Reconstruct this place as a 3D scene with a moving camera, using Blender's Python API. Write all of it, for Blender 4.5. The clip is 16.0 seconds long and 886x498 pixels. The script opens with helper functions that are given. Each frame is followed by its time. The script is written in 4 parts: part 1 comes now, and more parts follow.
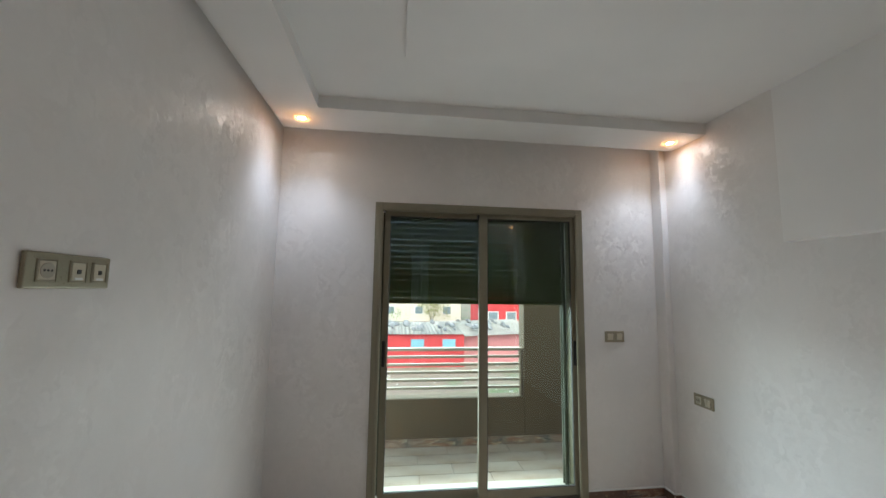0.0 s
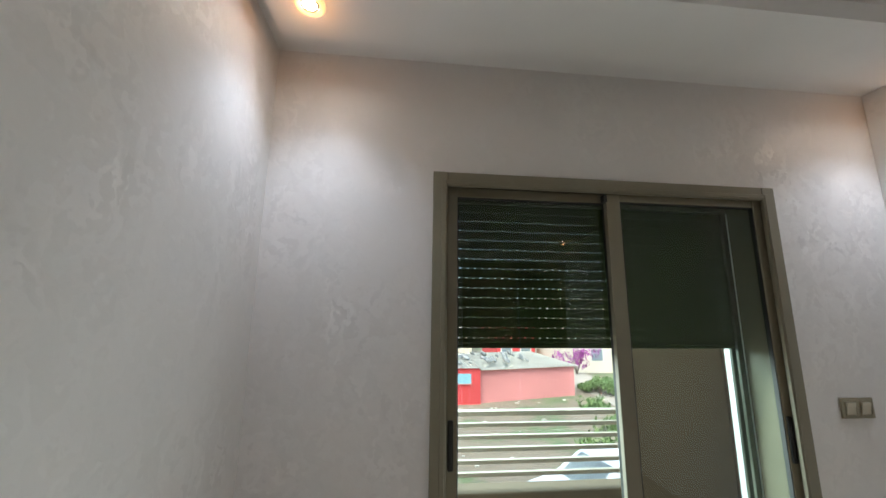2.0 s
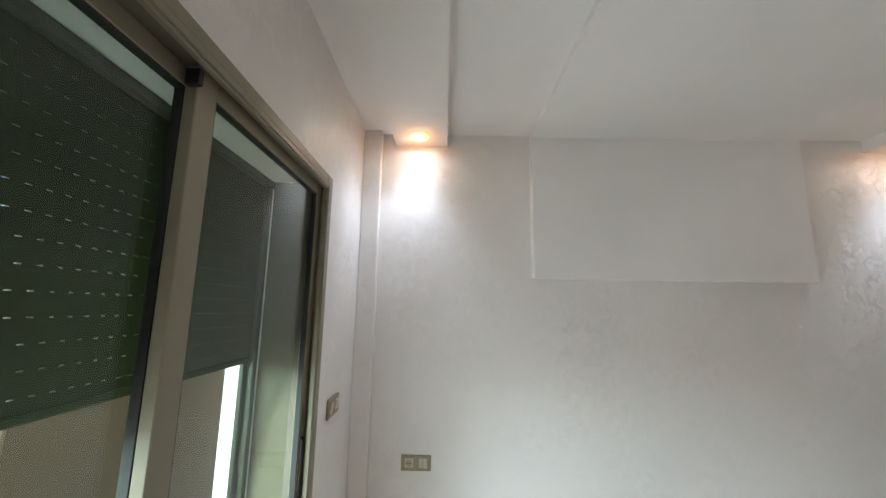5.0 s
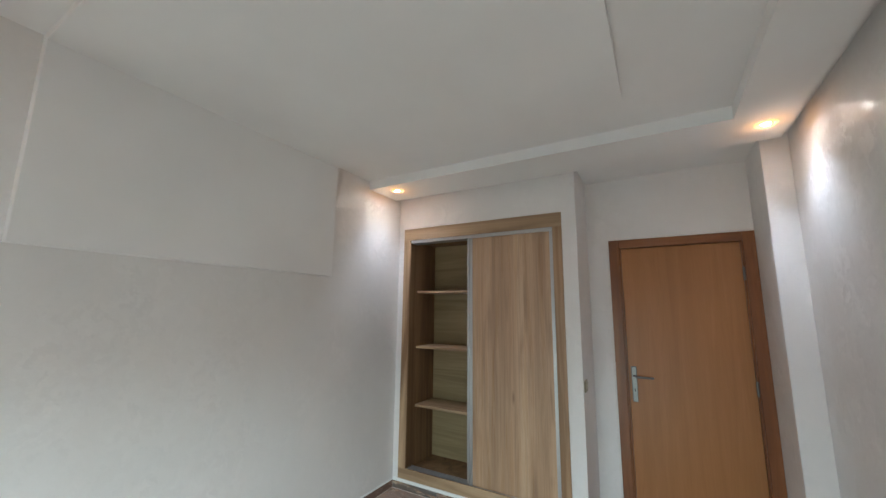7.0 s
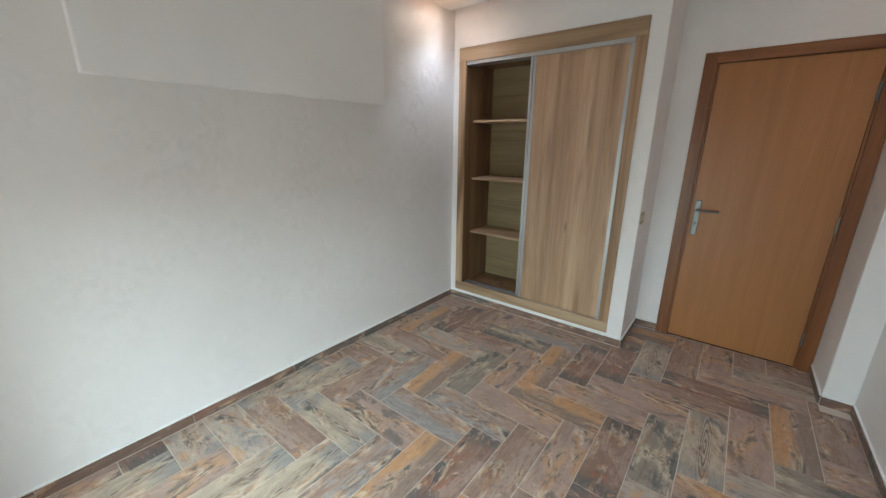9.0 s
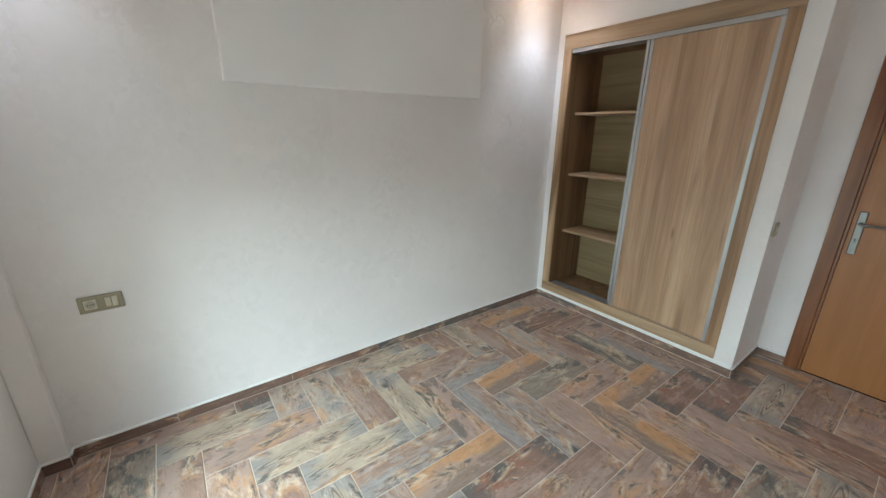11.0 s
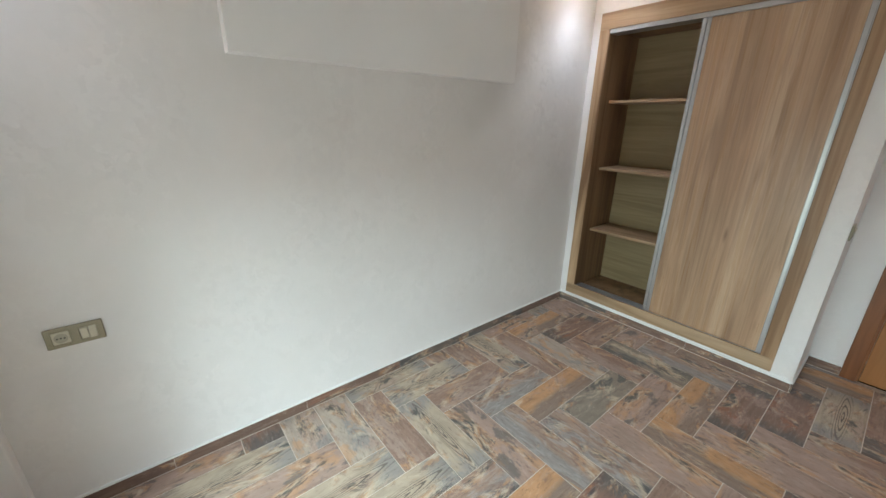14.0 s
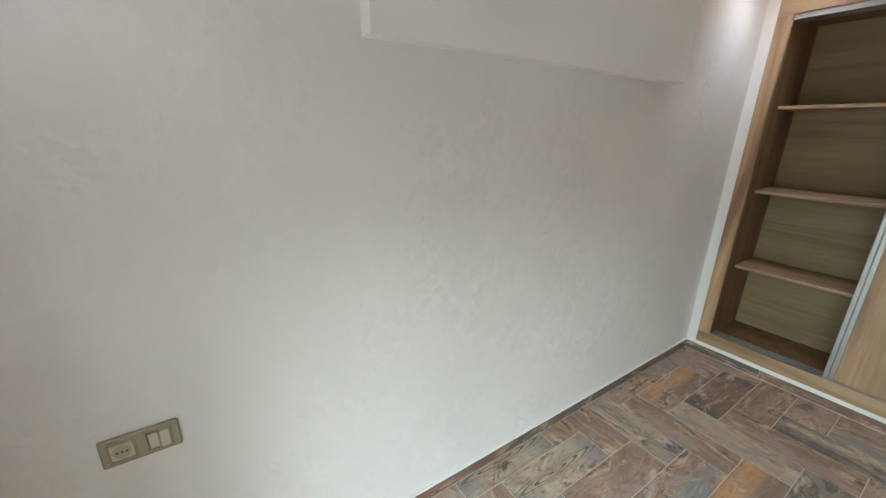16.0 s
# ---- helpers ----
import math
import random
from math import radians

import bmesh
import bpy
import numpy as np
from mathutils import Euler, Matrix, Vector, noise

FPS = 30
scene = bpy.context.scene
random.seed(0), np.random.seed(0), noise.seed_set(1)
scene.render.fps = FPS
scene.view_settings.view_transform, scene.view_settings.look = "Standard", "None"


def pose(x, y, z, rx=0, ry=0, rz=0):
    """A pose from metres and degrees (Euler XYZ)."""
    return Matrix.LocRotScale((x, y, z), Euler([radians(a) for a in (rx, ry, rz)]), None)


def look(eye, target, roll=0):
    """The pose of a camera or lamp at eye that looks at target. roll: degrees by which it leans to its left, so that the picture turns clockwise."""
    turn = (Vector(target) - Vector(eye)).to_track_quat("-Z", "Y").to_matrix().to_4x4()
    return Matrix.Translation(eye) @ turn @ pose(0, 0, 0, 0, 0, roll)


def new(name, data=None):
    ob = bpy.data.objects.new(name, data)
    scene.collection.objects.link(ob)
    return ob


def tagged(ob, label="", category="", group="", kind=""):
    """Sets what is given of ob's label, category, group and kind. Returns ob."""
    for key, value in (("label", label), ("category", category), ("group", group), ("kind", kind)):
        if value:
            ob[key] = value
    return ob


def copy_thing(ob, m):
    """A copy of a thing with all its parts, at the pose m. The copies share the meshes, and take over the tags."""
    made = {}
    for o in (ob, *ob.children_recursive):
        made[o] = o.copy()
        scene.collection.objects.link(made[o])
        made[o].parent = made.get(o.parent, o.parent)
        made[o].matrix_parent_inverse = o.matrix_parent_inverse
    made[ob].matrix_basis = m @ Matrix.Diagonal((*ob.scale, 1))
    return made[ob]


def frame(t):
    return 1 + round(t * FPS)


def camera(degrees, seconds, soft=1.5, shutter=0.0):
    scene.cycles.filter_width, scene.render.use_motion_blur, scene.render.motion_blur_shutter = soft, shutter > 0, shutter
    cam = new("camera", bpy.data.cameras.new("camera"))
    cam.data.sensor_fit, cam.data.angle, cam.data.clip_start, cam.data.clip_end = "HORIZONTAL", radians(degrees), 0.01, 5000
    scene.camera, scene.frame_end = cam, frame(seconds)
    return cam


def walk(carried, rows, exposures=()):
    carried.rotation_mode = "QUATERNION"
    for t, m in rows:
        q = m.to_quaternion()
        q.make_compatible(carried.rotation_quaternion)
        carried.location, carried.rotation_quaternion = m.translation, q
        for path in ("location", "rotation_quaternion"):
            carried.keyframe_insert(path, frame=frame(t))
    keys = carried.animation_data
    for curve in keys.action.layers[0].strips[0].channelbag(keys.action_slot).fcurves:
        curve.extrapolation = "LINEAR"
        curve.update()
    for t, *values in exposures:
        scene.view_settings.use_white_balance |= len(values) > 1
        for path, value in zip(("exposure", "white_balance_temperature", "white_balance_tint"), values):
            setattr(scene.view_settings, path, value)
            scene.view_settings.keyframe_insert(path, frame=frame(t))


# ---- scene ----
cam = camera(100.2, 16.0)
PATH = [
    (0, (-2.038, 0.793, 1.487), (-1.797, 2.767, 1.7), 0.8),
    (0.5, (-2.152, 1.108, 1.497), (-1.903, 3.068, 1.808), 0.7),
    (1, (-2.201, 1.419, 1.505), (-1.911, 3.373, 1.82), 0.8),
    (1.5, (-2.256, 1.715, 1.503), (-1.857, 3.641, 1.869), 0.6),
    (2, (-2.312, 1.988, 1.499), (-2.111, 3.943, 1.867), 0.6),
    (2.5, (-2.273, 2.268, 1.498), (-2.072, 4.225, 1.856), 0.6),
    (3, (-2.234, 2.463, 1.494), (-1.553, 4.307, 1.865), 0.6),
    (3.2, (-2.233, 2.532, 1.486), (-1.359, 4.291, 1.867), 0.6),
    (5.3, (-2.11, 2.991, 1.583), (-0.166, 2.643, 1.898), 1.3),
    (5.5, (-2.108, 2.996, 1.578), (-0.218, 2.427, 1.899), 1.4),
    (6, (-2.175, 2.882, 1.561), (-0.507, 1.836, 1.91), 0.7),
    (6.5, (-2.11, 2.848, 1.526), (-0.849, 1.341, 1.897), 0.6),
    (7, (-2.12, 2.82, 1.523), (-1.128, 1.113, 1.845), 0.7),
    (7.5, (-2.107, 2.818, 1.495), (-1.131, 1.073, 1.417), 0.6),
    (8, (-2.116, 2.806, 1.492), (-1.161, 1.095, 1.091), 0.6),
    (8.5, (-2.12, 2.813, 1.491), (-1.174, 1.127, 0.978), 0.5),
    (9, (-2.124, 2.823, 1.502), (-0.932, 1.315, 0.948), 0.5),
    (9.5, (-2.129, 2.836, 1.497), (-0.616, 1.663, 0.921), 0.6),
    (9.7, (-2.113, 2.84, 1.509), (-0.568, 1.718, 0.916), 0.6),
    (11.8, (-2.207, 2.709, 1.533), (-0.699, 1.554, 0.908), 0.7),
    (12, (-2.197, 2.726, 1.524), (-0.722, 1.526, 0.904), 0.8),
    (12.5, (-2.167, 2.754, 1.518), (-0.77, 1.464, 0.897), 0.8),
    (13, (-2.11, 2.804, 1.507), (-0.747, 1.478, 0.886), 0.7),
    (13.5, (-1.988, 2.854, 1.488), (-0.606, 1.553, 0.857), 0.8),
    (14, (-1.75, 2.794, 1.518), (-0.274, 1.61, 0.869), 0.9),
    (14.5, (-1.591, 2.758, 1.52), (-0.029, 1.688, 0.876), 0.8),
    (15, (-1.388, 2.828, 1.523), (0.176, 1.755, 0.891), 0.8),
    (15.5, (-1.159, 2.857, 1.505), (0.395, 1.761, 0.885), 0.8),
    (16, (-1.027, 2.885, 1.525), (0.56, 1.832, 0.913), 0.9),
]
EXPOSURES = [(0.0, 3.62, 5790, 10), (1.5, 3.53, 5800, 10), (2.5, 3.83, 5955, 10), (3.2, 3.9, 5825, 10), (5.5, 4.17, 5865, 10), (6.5, 3.84, 6005, 10), (7.0, 4.02, 5785, 10),
             (8.0, 4.15, 5845, 10), (10.0, 4.16, 5845, 10), (12.0, 4.24, 5875, 10), (14.0, 4.22, 5935, 10), (15.0, 4.15, 5945, 10), (16.0, 4.14, 6045, 10)]
walk(cam, [(t, look(eye, target, roll)) for t, eye, target, roll in PATH], exposures=EXPOSURES)

# ---- world, sun and room lamps ----
world = bpy.data.worlds.new("overcast_sky")
scene.world = world
world.use_nodes = True
wn = world.node_tree
sky = wn.nodes.new("ShaderNodeTexSky")
sky.sky_type, sky.sun_disc = "NISHITA", False
sky.sun_elevation, sky.sun_rotation = radians(58), radians(209)
sky.air_density, sky.dust_density, sky.ozone_density = 1.0, 4.0, 1.0
wn.nodes["Background"].inputs["Strength"].default_value = 0.043
wn.links.new(sky.outputs[0], wn.nodes["Background"].inputs["Color"])
sun = new("sun", bpy.data.lights.new("sun", "SUN"))
sun.data.energy, sun.data.angle, sun.data.color = 0.27, radians(40), (1.0, 0.97, 0.92)
sun.matrix_basis = look((-12.0, -22.0, 40.5), (0, 0, 0))

# added area lamp before the balcony, standing in for the low sky
sky_fill = new("sky_fill", bpy.data.lights.new("sky_fill", "AREA"))
sky_fill.data.shape, sky_fill.data.size, sky_fill.data.size_y = "RECTANGLE", 4.4, 2.8
sky_fill.data.energy, sky_fill.data.color = 52.0, (0.86, 1.0, 0.93)
sky_fill.matrix_basis = look((-2.2, 6.1, 2.75), (-1.7, 2.2, 0.9))
# lamp added as daylight through the open lower part of the balcony door
door_fill = new("door_fill", bpy.data.lights.new("door_fill", "AREA"))
door_fill.data.shape, door_fill.data.size, door_fill.data.size_y = "RECTANGLE", 1.40, 1.30
door_fill.data.energy, door_fill.data.color = 1.20, (0.98, 1.0, 0.93)
door_fill.matrix_basis = look((-1.426, 3.735, 0.69), (-1.426, 2.0, 0.2))
SPOT_WATTS, GLOW_WATTS = 1.3, 0.036

# ---- measures of the room ----
XW, XE = -2.872, 0.0          # side walls
YN, YS = 3.455, 0.0           # balcony wall and wardrobe wall
ZC, ZB = 2.62, 2.545          # ceiling, underside of the dropped border
NX0, NX1, NY = -2.732, -1.622, -0.49   # door recess
PY = -0.07                    # front of the stub beside the door
T = 0.33                      # wall thickness


# ---- materials ----
def mat(name, colour, rough=0.5, metal=0.0):
    m = bpy.data.materials.new(name)
    m.use_nodes = True
    b = m.node_tree.nodes["Principled BSDF"]
    b.inputs["Base Color"].default_value = (*colour, 1)
    b.inputs["Roughness"].default_value, b.inputs["Metallic"].default_value = rough, metal
    return m


class Nodes:
    """Short hand for node trees."""

    def __init__(self, m):
        self.t, self.b = m.node_tree, m.node_tree.nodes["Principled BSDF"]

    def add(self, kind, **kw):
        n = self.t.nodes.new("ShaderNode" + kind)
        for k, v in kw.items():
            n.inputs[k.replace("_", " ")].default_value = v
        return n

    def link(self, a, b):
        self.t.links.new(a, b)

    def coords(self, scale=(1, 1, 1), shift=None):
        tc, mp = self.add("TexCoord"), self.add("Mapping")
        mp.inputs["Scale"].default_value = scale
        self.link(tc.outputs["Object"], mp.inputs["Vector"])
        if shift is not None:
            self.link(shift, mp.inputs["Location"])
        return mp.outputs[0]

    def noise(self, vec, scale, detail=4.0, rough=0.55, distort=0.0):
        n = self.add("TexNoise", Scale=scale, Detail=detail, Roughness=rough, Distortion=distort)
        self.link(vec, n.inputs["Vector"])
        return n.outputs["Fac"]

    def ramp(self, fac, stops):
        r = self.add("ValToRGB")
        e = r.color_ramp.elements
        while len(e) < len(stops):
            e.new(0.5)
        for x, (p, c) in zip(e, stops):
            x.position, x.color = p, (*c, 1) if len(c) == 3 else c
        self.link(fac, r.inputs["Fac"])
        return r.outputs["Color"]

    def mix(self, fac, a, b, mode="MIX"):
        m = self.t.nodes.new("ShaderNodeMix")
        m.data_type, m.blend_type = "RGBA", mode
        for v, s in ((fac, 0), (a, 6), (b, 7)):
            if hasattr(v, "is_linked"):
                self.link(v, m.inputs[s])
            else:
                m.inputs[s].default_value = v if s == 0 else (*v, 1)
        return m.outputs[2]

    def span(self, fac, lo, hi, a=0.0, b=1.0):
        m = self.t.nodes.new("ShaderNodeMapRange")
        for i, v in enumerate((lo, hi, a, b)):
            m.inputs[i + 1].default_value = v
        self.link(fac, m.inputs[0])
        return m.outputs[0]

    def bump(self, height, strength, distance):
        n = self.add("Bump", Strength=strength, Distance=distance)
        self.link(height, n.inputs["Height"])
        self.link(n.outputs[0], self.b.inputs["Normal"])

    def put(self, name, out):
        self.link(out, self.b.inputs[name])


def plaster(name, base, pearl=True):
    """Pearly trowelled stucco: feathery polished flakes in a duller ground."""
    m = mat(name, base, 0.5)
    n = Nodes(m)
    v = n.coords()
    broad = n.noise(v, 1.3, 3.0)
    fine = n.noise(v, 60.0, 3.0)
    c = n.mix(n.span(broad, 0.3, 0.7), [x * 0.95 for x in base], [min(1, x * 1.03) for x in base])
    if not pearl:
        n.put("Base Color", c)
        n.put("Roughness", n.span(fine, 0.2, 0.8, 0.75, 0.9))
        n.bump(fine, 0.08, 0.002)
        return m
    warp, wob = n.t.nodes.new("ShaderNodeVectorMath"), n.add("TexNoise", Scale=5.0, Detail=4.0, Roughness=0.62)
    warp.operation = "MULTIPLY_ADD"
    warp.inputs[1].default_value = (0.45, 0.45, 0.45)
    n.link(v, wob.inputs["Vector"])
    n.link(wob.outputs["Color"], warp.inputs[0])
    n.link(v, warp.inputs[2])
    stretch = n.add("Mapping")
    stretch.inputs["Scale"].default_value = (1.0, 1.0, 0.5)
    n.link(warp.outputs[0], stretch.inputs["Vector"])
    vor = n.t.nodes.new("ShaderNodeTexVoronoi")
    vor.feature = "SMOOTH_F1"
    vor.inputs["Smoothness"].default_value = 0.3
    vor.inputs["Scale"].default_value = 24.0
    n.link(stretch.outputs[0], vor.inputs["Vector"])
    cell = n.t.nodes.new("ShaderNodeSeparateColor")
    n.link(vor.outputs["Color"], cell.inputs[0])
    patchy = n.span(n.noise(v, 2.3, 3.0), 0.42, 0.62)
    shine = n.t.nodes.new("ShaderNodeMath")
    shine.operation = "MULTIPLY"
    n.link(cell.outputs[0], shine.inputs[0])
    n.link(patchy, shine.inputs[1])
    n.put("Base Color", n.mix(n.span(shine.outputs[0], 0.0, 1.0, 0.0, 0.6), c, [min(1, x * 1.06) for x in base]))
    n.put("Roughness", n.span(shine.outputs[0], 0.0, 0.9, 0.50, 0.33))
    n.b.inputs["Specular IOR Level"].default_value = 0.46
    # each trowelled flake lies at its own slight tilt
    tilt, lean = n.t.nodes.new("ShaderNodeVectorMath"), n.t.nodes.new("ShaderNodeVectorMath")
    tilt.operation, tilt.inputs[1].default_value = "SUBTRACT", (0.5, 0.5, 0.5)
    lean.operation = "SCALE"
    n.link(vor.outputs["Color"], tilt.inputs[0])
    n.link(tilt.outputs[0], lean.inputs[0])
    n.link(n.span(n.noise(v, 2.9, 4.0), 0.40, 0.66, 0.03, 0.18), lean.inputs["Scale"])
    total = n.t.nodes.new("ShaderNodeVectorMath")
    total.operation = "ADD"
    n.link(lean.outputs[0], total.inputs[0])
    soft = n.add("Bump", Strength=0.15, Distance=0.006)
    n.link(n.noise(stretch.outputs[0], 9.0, 4.0, 0.55), soft.inputs["Height"])
    n.link(soft.outputs[0], total.inputs[1])
    unit = n.t.nodes.new("ShaderNodeVectorMath")
    unit.operation = "NORMALIZE"
    n.link(total.outputs[0], unit.inputs[0])
    n.link(unit.outputs[0], n.b.inputs["Normal"])
    return m


def wood(name, dark, mid, light, axis="z", scale=1.0, rough=0.45, contrast=0.12, shift_random=False):
    """Veneer with grain along one axis."""
    m = mat(name, mid, rough)
    n = Nodes(m)
    along, across = 0.30 * scale, 5.4 * scale
    s = {"x": (along, across, across), "y": (across, along, across), "z": (across, across, along)}[axis]
    shift = None
    if shift_random:
        oi, mul = n.add("ObjectInfo"), n.t.nodes.new("ShaderNodeMath")
        mul.operation, mul.inputs[1].default_value = "MULTIPLY", 40.0
        n.link(oi.outputs["Random"], mul.inputs[0])
        shift = mul.outputs[0]
    v = n.coords(s, shift)
    cath = n.noise(n.coords([x * 0.55 for x in s], shift), 1.0, 2.0, 0.5, 0.3)
    lines = n.t.nodes.new("ShaderNodeMath")
    lines.operation, lines.inputs[1].default_value = "PINGPONG", 0.035
    n.link(cath, lines.inputs[0])
    big = n.noise(v, 1.0, 3.0, 0.5, 0.8)
    fig = n.noise(v, 2.0, 5.0, 0.58, 0.7)
    fib = n.noise(n.coords([x * 9 for x in s]), 2.0, 3.0)
    c = n.ramp(fig, [(0.5 - contrast, dark), (0.5, mid), (0.5 + contrast, light)])
    c = n.mix(n.span(big, 0.35, 0.65, 0.0, 0.30), c, mid)
    c = n.mix(n.span(cath, 0.42, 0.62, 0.0, 0.45), c, [x * 1.25 for x in dark])
    c = n.mix(n.span(lines.outputs[0], 0.010, 0.0, 0.0, 0.25), c, dark)
    c = n.mix(n.span(fib, 0.45, 0.7, 0.0, 0.22), c, dark)
    n.put("Base Color", c)
    n.put("Roughness", n.span(fib, 0.3, 0.7, rough - 0.06, rough + 0.1))
    n.bump(fib, 0.08, 0.001)
    return m


def oak_boards(name, dark, mid, light, width=0.118, rough=0.33):
    """Upright oak print laid in strips of uneven tone, with drawn-out figure and a few knots."""
    m = mat(name, mid, rough)
    n = Nodes(m)
    pos = n.t.nodes.new("ShaderNodeSeparateXYZ")
    n.link(n.coords(), pos.inputs[0])

    def sums(op, a, b):
        k = n.t.nodes.new("ShaderNodeMath")
        k.operation = op
        for v, i in ((a, 0), (b, 1)):
            if hasattr(v, "is_linked"):
                n.link(v, k.inputs[i])
            else:
                k.inputs[i].default_value = v
        return k.outputs[0]

    wander = n.noise(n.coords((1.0, 1.0, 0.8)), 1.0, 2.0)
    u = sums("ADD", sums("DIVIDE", pos.outputs["X"], width), sums("MULTIPLY", wander, 0.35))
    strip = n.t.nodes.new("ShaderNodeTexWhiteNoise")
    strip.noise_dimensions = "1D"
    n.link(sums("FLOOR", u, 0.0), strip.inputs["W"])
    shift = n.t.nodes.new("ShaderNodeCombineXYZ")
    n.link(sums("MULTIPLY", strip.outputs["Value"], 9.0), shift.inputs[2])
    grain = n.noise(n.coords((46.0, 46.0, 1.0), shift.outputs[0]), 1.0, 6.0, 0.62, 0.4)
    flame = n.noise(n.coords((9.0, 9.0, 0.75), shift.outputs[0]), 1.0, 4.0, 0.55, 1.1)
    pores = n.noise(n.coords((190.0, 190.0, 5.0)), 1.0, 3.0, 0.6)
    broad = n.noise(n.coords((8.0, 8.0, 0.12)), 1.0, 2.0)
    c = n.ramp(broad, [(0.30, [x * 0.82 for x in mid]), (0.48, mid), (0.68, light)])
    c = n.mix(n.span(strip.outputs["Value"], 0.0, 1.0, 0.0, 0.22), c, [x * 0.78 for x in mid])
    c = n.mix(n.span(flame, 0.53, 0.72, 0.0, 0.60), c, dark)
    c = n.mix(n.span(flame, 0.46, 0.30, 0.0, 0.55), c, light)
    c = n.mix(n.span(grain, 0.50, 0.72, 0.0, 0.55), c, dark)
    c = n.mix(n.span(pores, 0.55, 0.75, 0.0, 0.35), c, dark)
    knots = n.t.nodes.new("ShaderNodeTexVoronoi")
    knots.inputs["Scale"].default_value = 1.0
    n.link(n.coords((4.4, 0.001, 1.1)), knots.inputs["Vector"])
    d = sums("ADD", knots.outputs["Distance"], sums("MULTIPLY", grain, 0.12))
    c = n.mix(n.span(d, 0.135, 0.085, 0.0, 0.65), c, [x * 0.8 for x in dark])
    n.put("Base Color", c)
    n.put("Roughness", n.span(grain, 0.3, 0.7, rough - 0.04, rough + 0.08))
    n.bump(pores, 0.06, 0.001)
    return m


def tile_print(name, ground, washes=(), side=None, end=None, zebra=False, swirl=None):
    """One print of the glazed wood-look tile: watercolour washes, streaks, a second board or annual rings."""
    m = mat(name, ground, 0.45)
    n = Nodes(m)
    oi, mul = n.add("ObjectInfo"), n.t.nodes.new("ShaderNodeMath")
    mul.operation, mul.inputs[1].default_value = "MULTIPLY", 37.0
    n.link(oi.outputs["Random"], mul.inputs[0])
    sh = mul.outputs[0]
    pos = n.t.nodes.new("ShaderNodeSeparateXYZ")
    n.link(n.coords(), pos.inputs[0])
    grain = n.noise(n.coords((4.0, 42.0, 42.0), sh), 1.0, 5.0, 0.62, 0.8)
    speck = n.noise(n.coords((24.0, 70.0, 70.0), sh), 1.0, 5.0, 0.7, 0.4)
    cloud = n.noise(n.coords((5.0, 11.0, 11.0), sh), 1.0, 6.0, 0.64, 0.5)

    def wobbly(axis, amount, fold=False):
        a = n.t.nodes.new("ShaderNodeMath")
        a.operation, a.inputs[1].default_value = "MULTIPLY_ADD", amount
        n.link(cloud, a.inputs[0])
        src = pos.outputs[axis]
        if fold:
            f = n.t.nodes.new("ShaderNodeMath")
            f.operation = "ABSOLUTE"
            n.link(src, f.inputs[0])
            src = f.outputs[0]
        n.link(src, a.inputs[2])
        return a.outputs[0]

    c = n.mix(n.span(cloud, 0.38, 0.62), [x * 0.84 for x in ground], [x * 1.14 for x in ground])
    if side is not None:
        c = n.mix(n.span(wobbly("Y", 0.09), 0.035, 0.060, 0.0, 0.80), c, side)
    for k, (colour, cover, amount) in enumerate(washes):
        w = n.noise(n.coords((3.2 + 0.7 * k, 8.0 - 0.8 * k, 9.0 + k), sh), 1.0 + 0.17 * k, 7.0, 0.64, 0.3)
        c = n.mix(n.span(w, 0.60 - cover * 0.2, 0.655 - cover * 0.2, 0.0, amount), c, colour)
    if end is not None:
        c = n.mix(n.span(wobbly("X", 0.42, True), 0.36, 0.43, 0.0, 0.78), c, end)
    if swirl is not None:
        curl = n.noise(n.coords((5.0, 16.0, 16.0), sh), 1.0, 5.0, 0.6, 2.6)
        c = n.mix(n.span(curl, 0.50, 0.60, 0.0, 0.55), c, swirl)
    # stains that run over every print
    for k, (colour, low, amount) in enumerate((((0.185, 0.118, 0.094), 0.550, 0.60), ((0.480, 0.262, 0.130), 0.555, 0.66), ((0.570, 0.475, 0.360), 0.555, 0.72), ((0.068, 0.070, 0.072), 0.575, 0.90))):
        w = n.noise(n.coords((7.0 - k, 15.0 - 2.0 * k, 13.0 + 3.0 * k), sh), 1.0, 8.0, 0.72, 0.5)
        c = n.mix(n.span(w, low - 0.01, low + 0.065, 0.0, amount), c, colour)
    c = n.mix(n.span(grain, 0.55, 0.66, 0.0, 0.34), c, [x * 0.42 for x in ground])
    c = n.mix(n.span(grain, 0.44, 0.33, 0.0, 0.22), c, (0.47, 0.40, 0.33))
    if zebra:
        oval = n.coords((0.10, 1.0, 1.0))
        wave = n.add("TexWave", Scale=36.0, Distortion=9.0, Detail=2.0)
        wave.wave_type, wave.rings_direction = "RINGS", "SPHERICAL"
        wave.inputs["Detail Scale"].default_value = 0.5
        n.link(oval, wave.inputs["Vector"])
        reach, rings = n.t.nodes.new("ShaderNodeVectorMath"), n.t.nodes.new("ShaderNodeMath")
        reach.operation, rings.operation = "LENGTH", "MULTIPLY"
        n.link(oval, reach.inputs[0])
        n.link(n.span(wave.outputs["Fac"], 0.62, 0.90, 0.0, 0.85), rings.inputs[0])
        n.link(n.span(reach.outputs["Value"], 0.040, 0.018), rings.inputs[1])
        c = n.mix(rings.outputs[0], c, (0.085, 0.068, 0.060))
    c = n.mix(n.span(speck, 0.57, 0.65, 0.0, 0.42), c, (0.105, 0.078, 0.068))
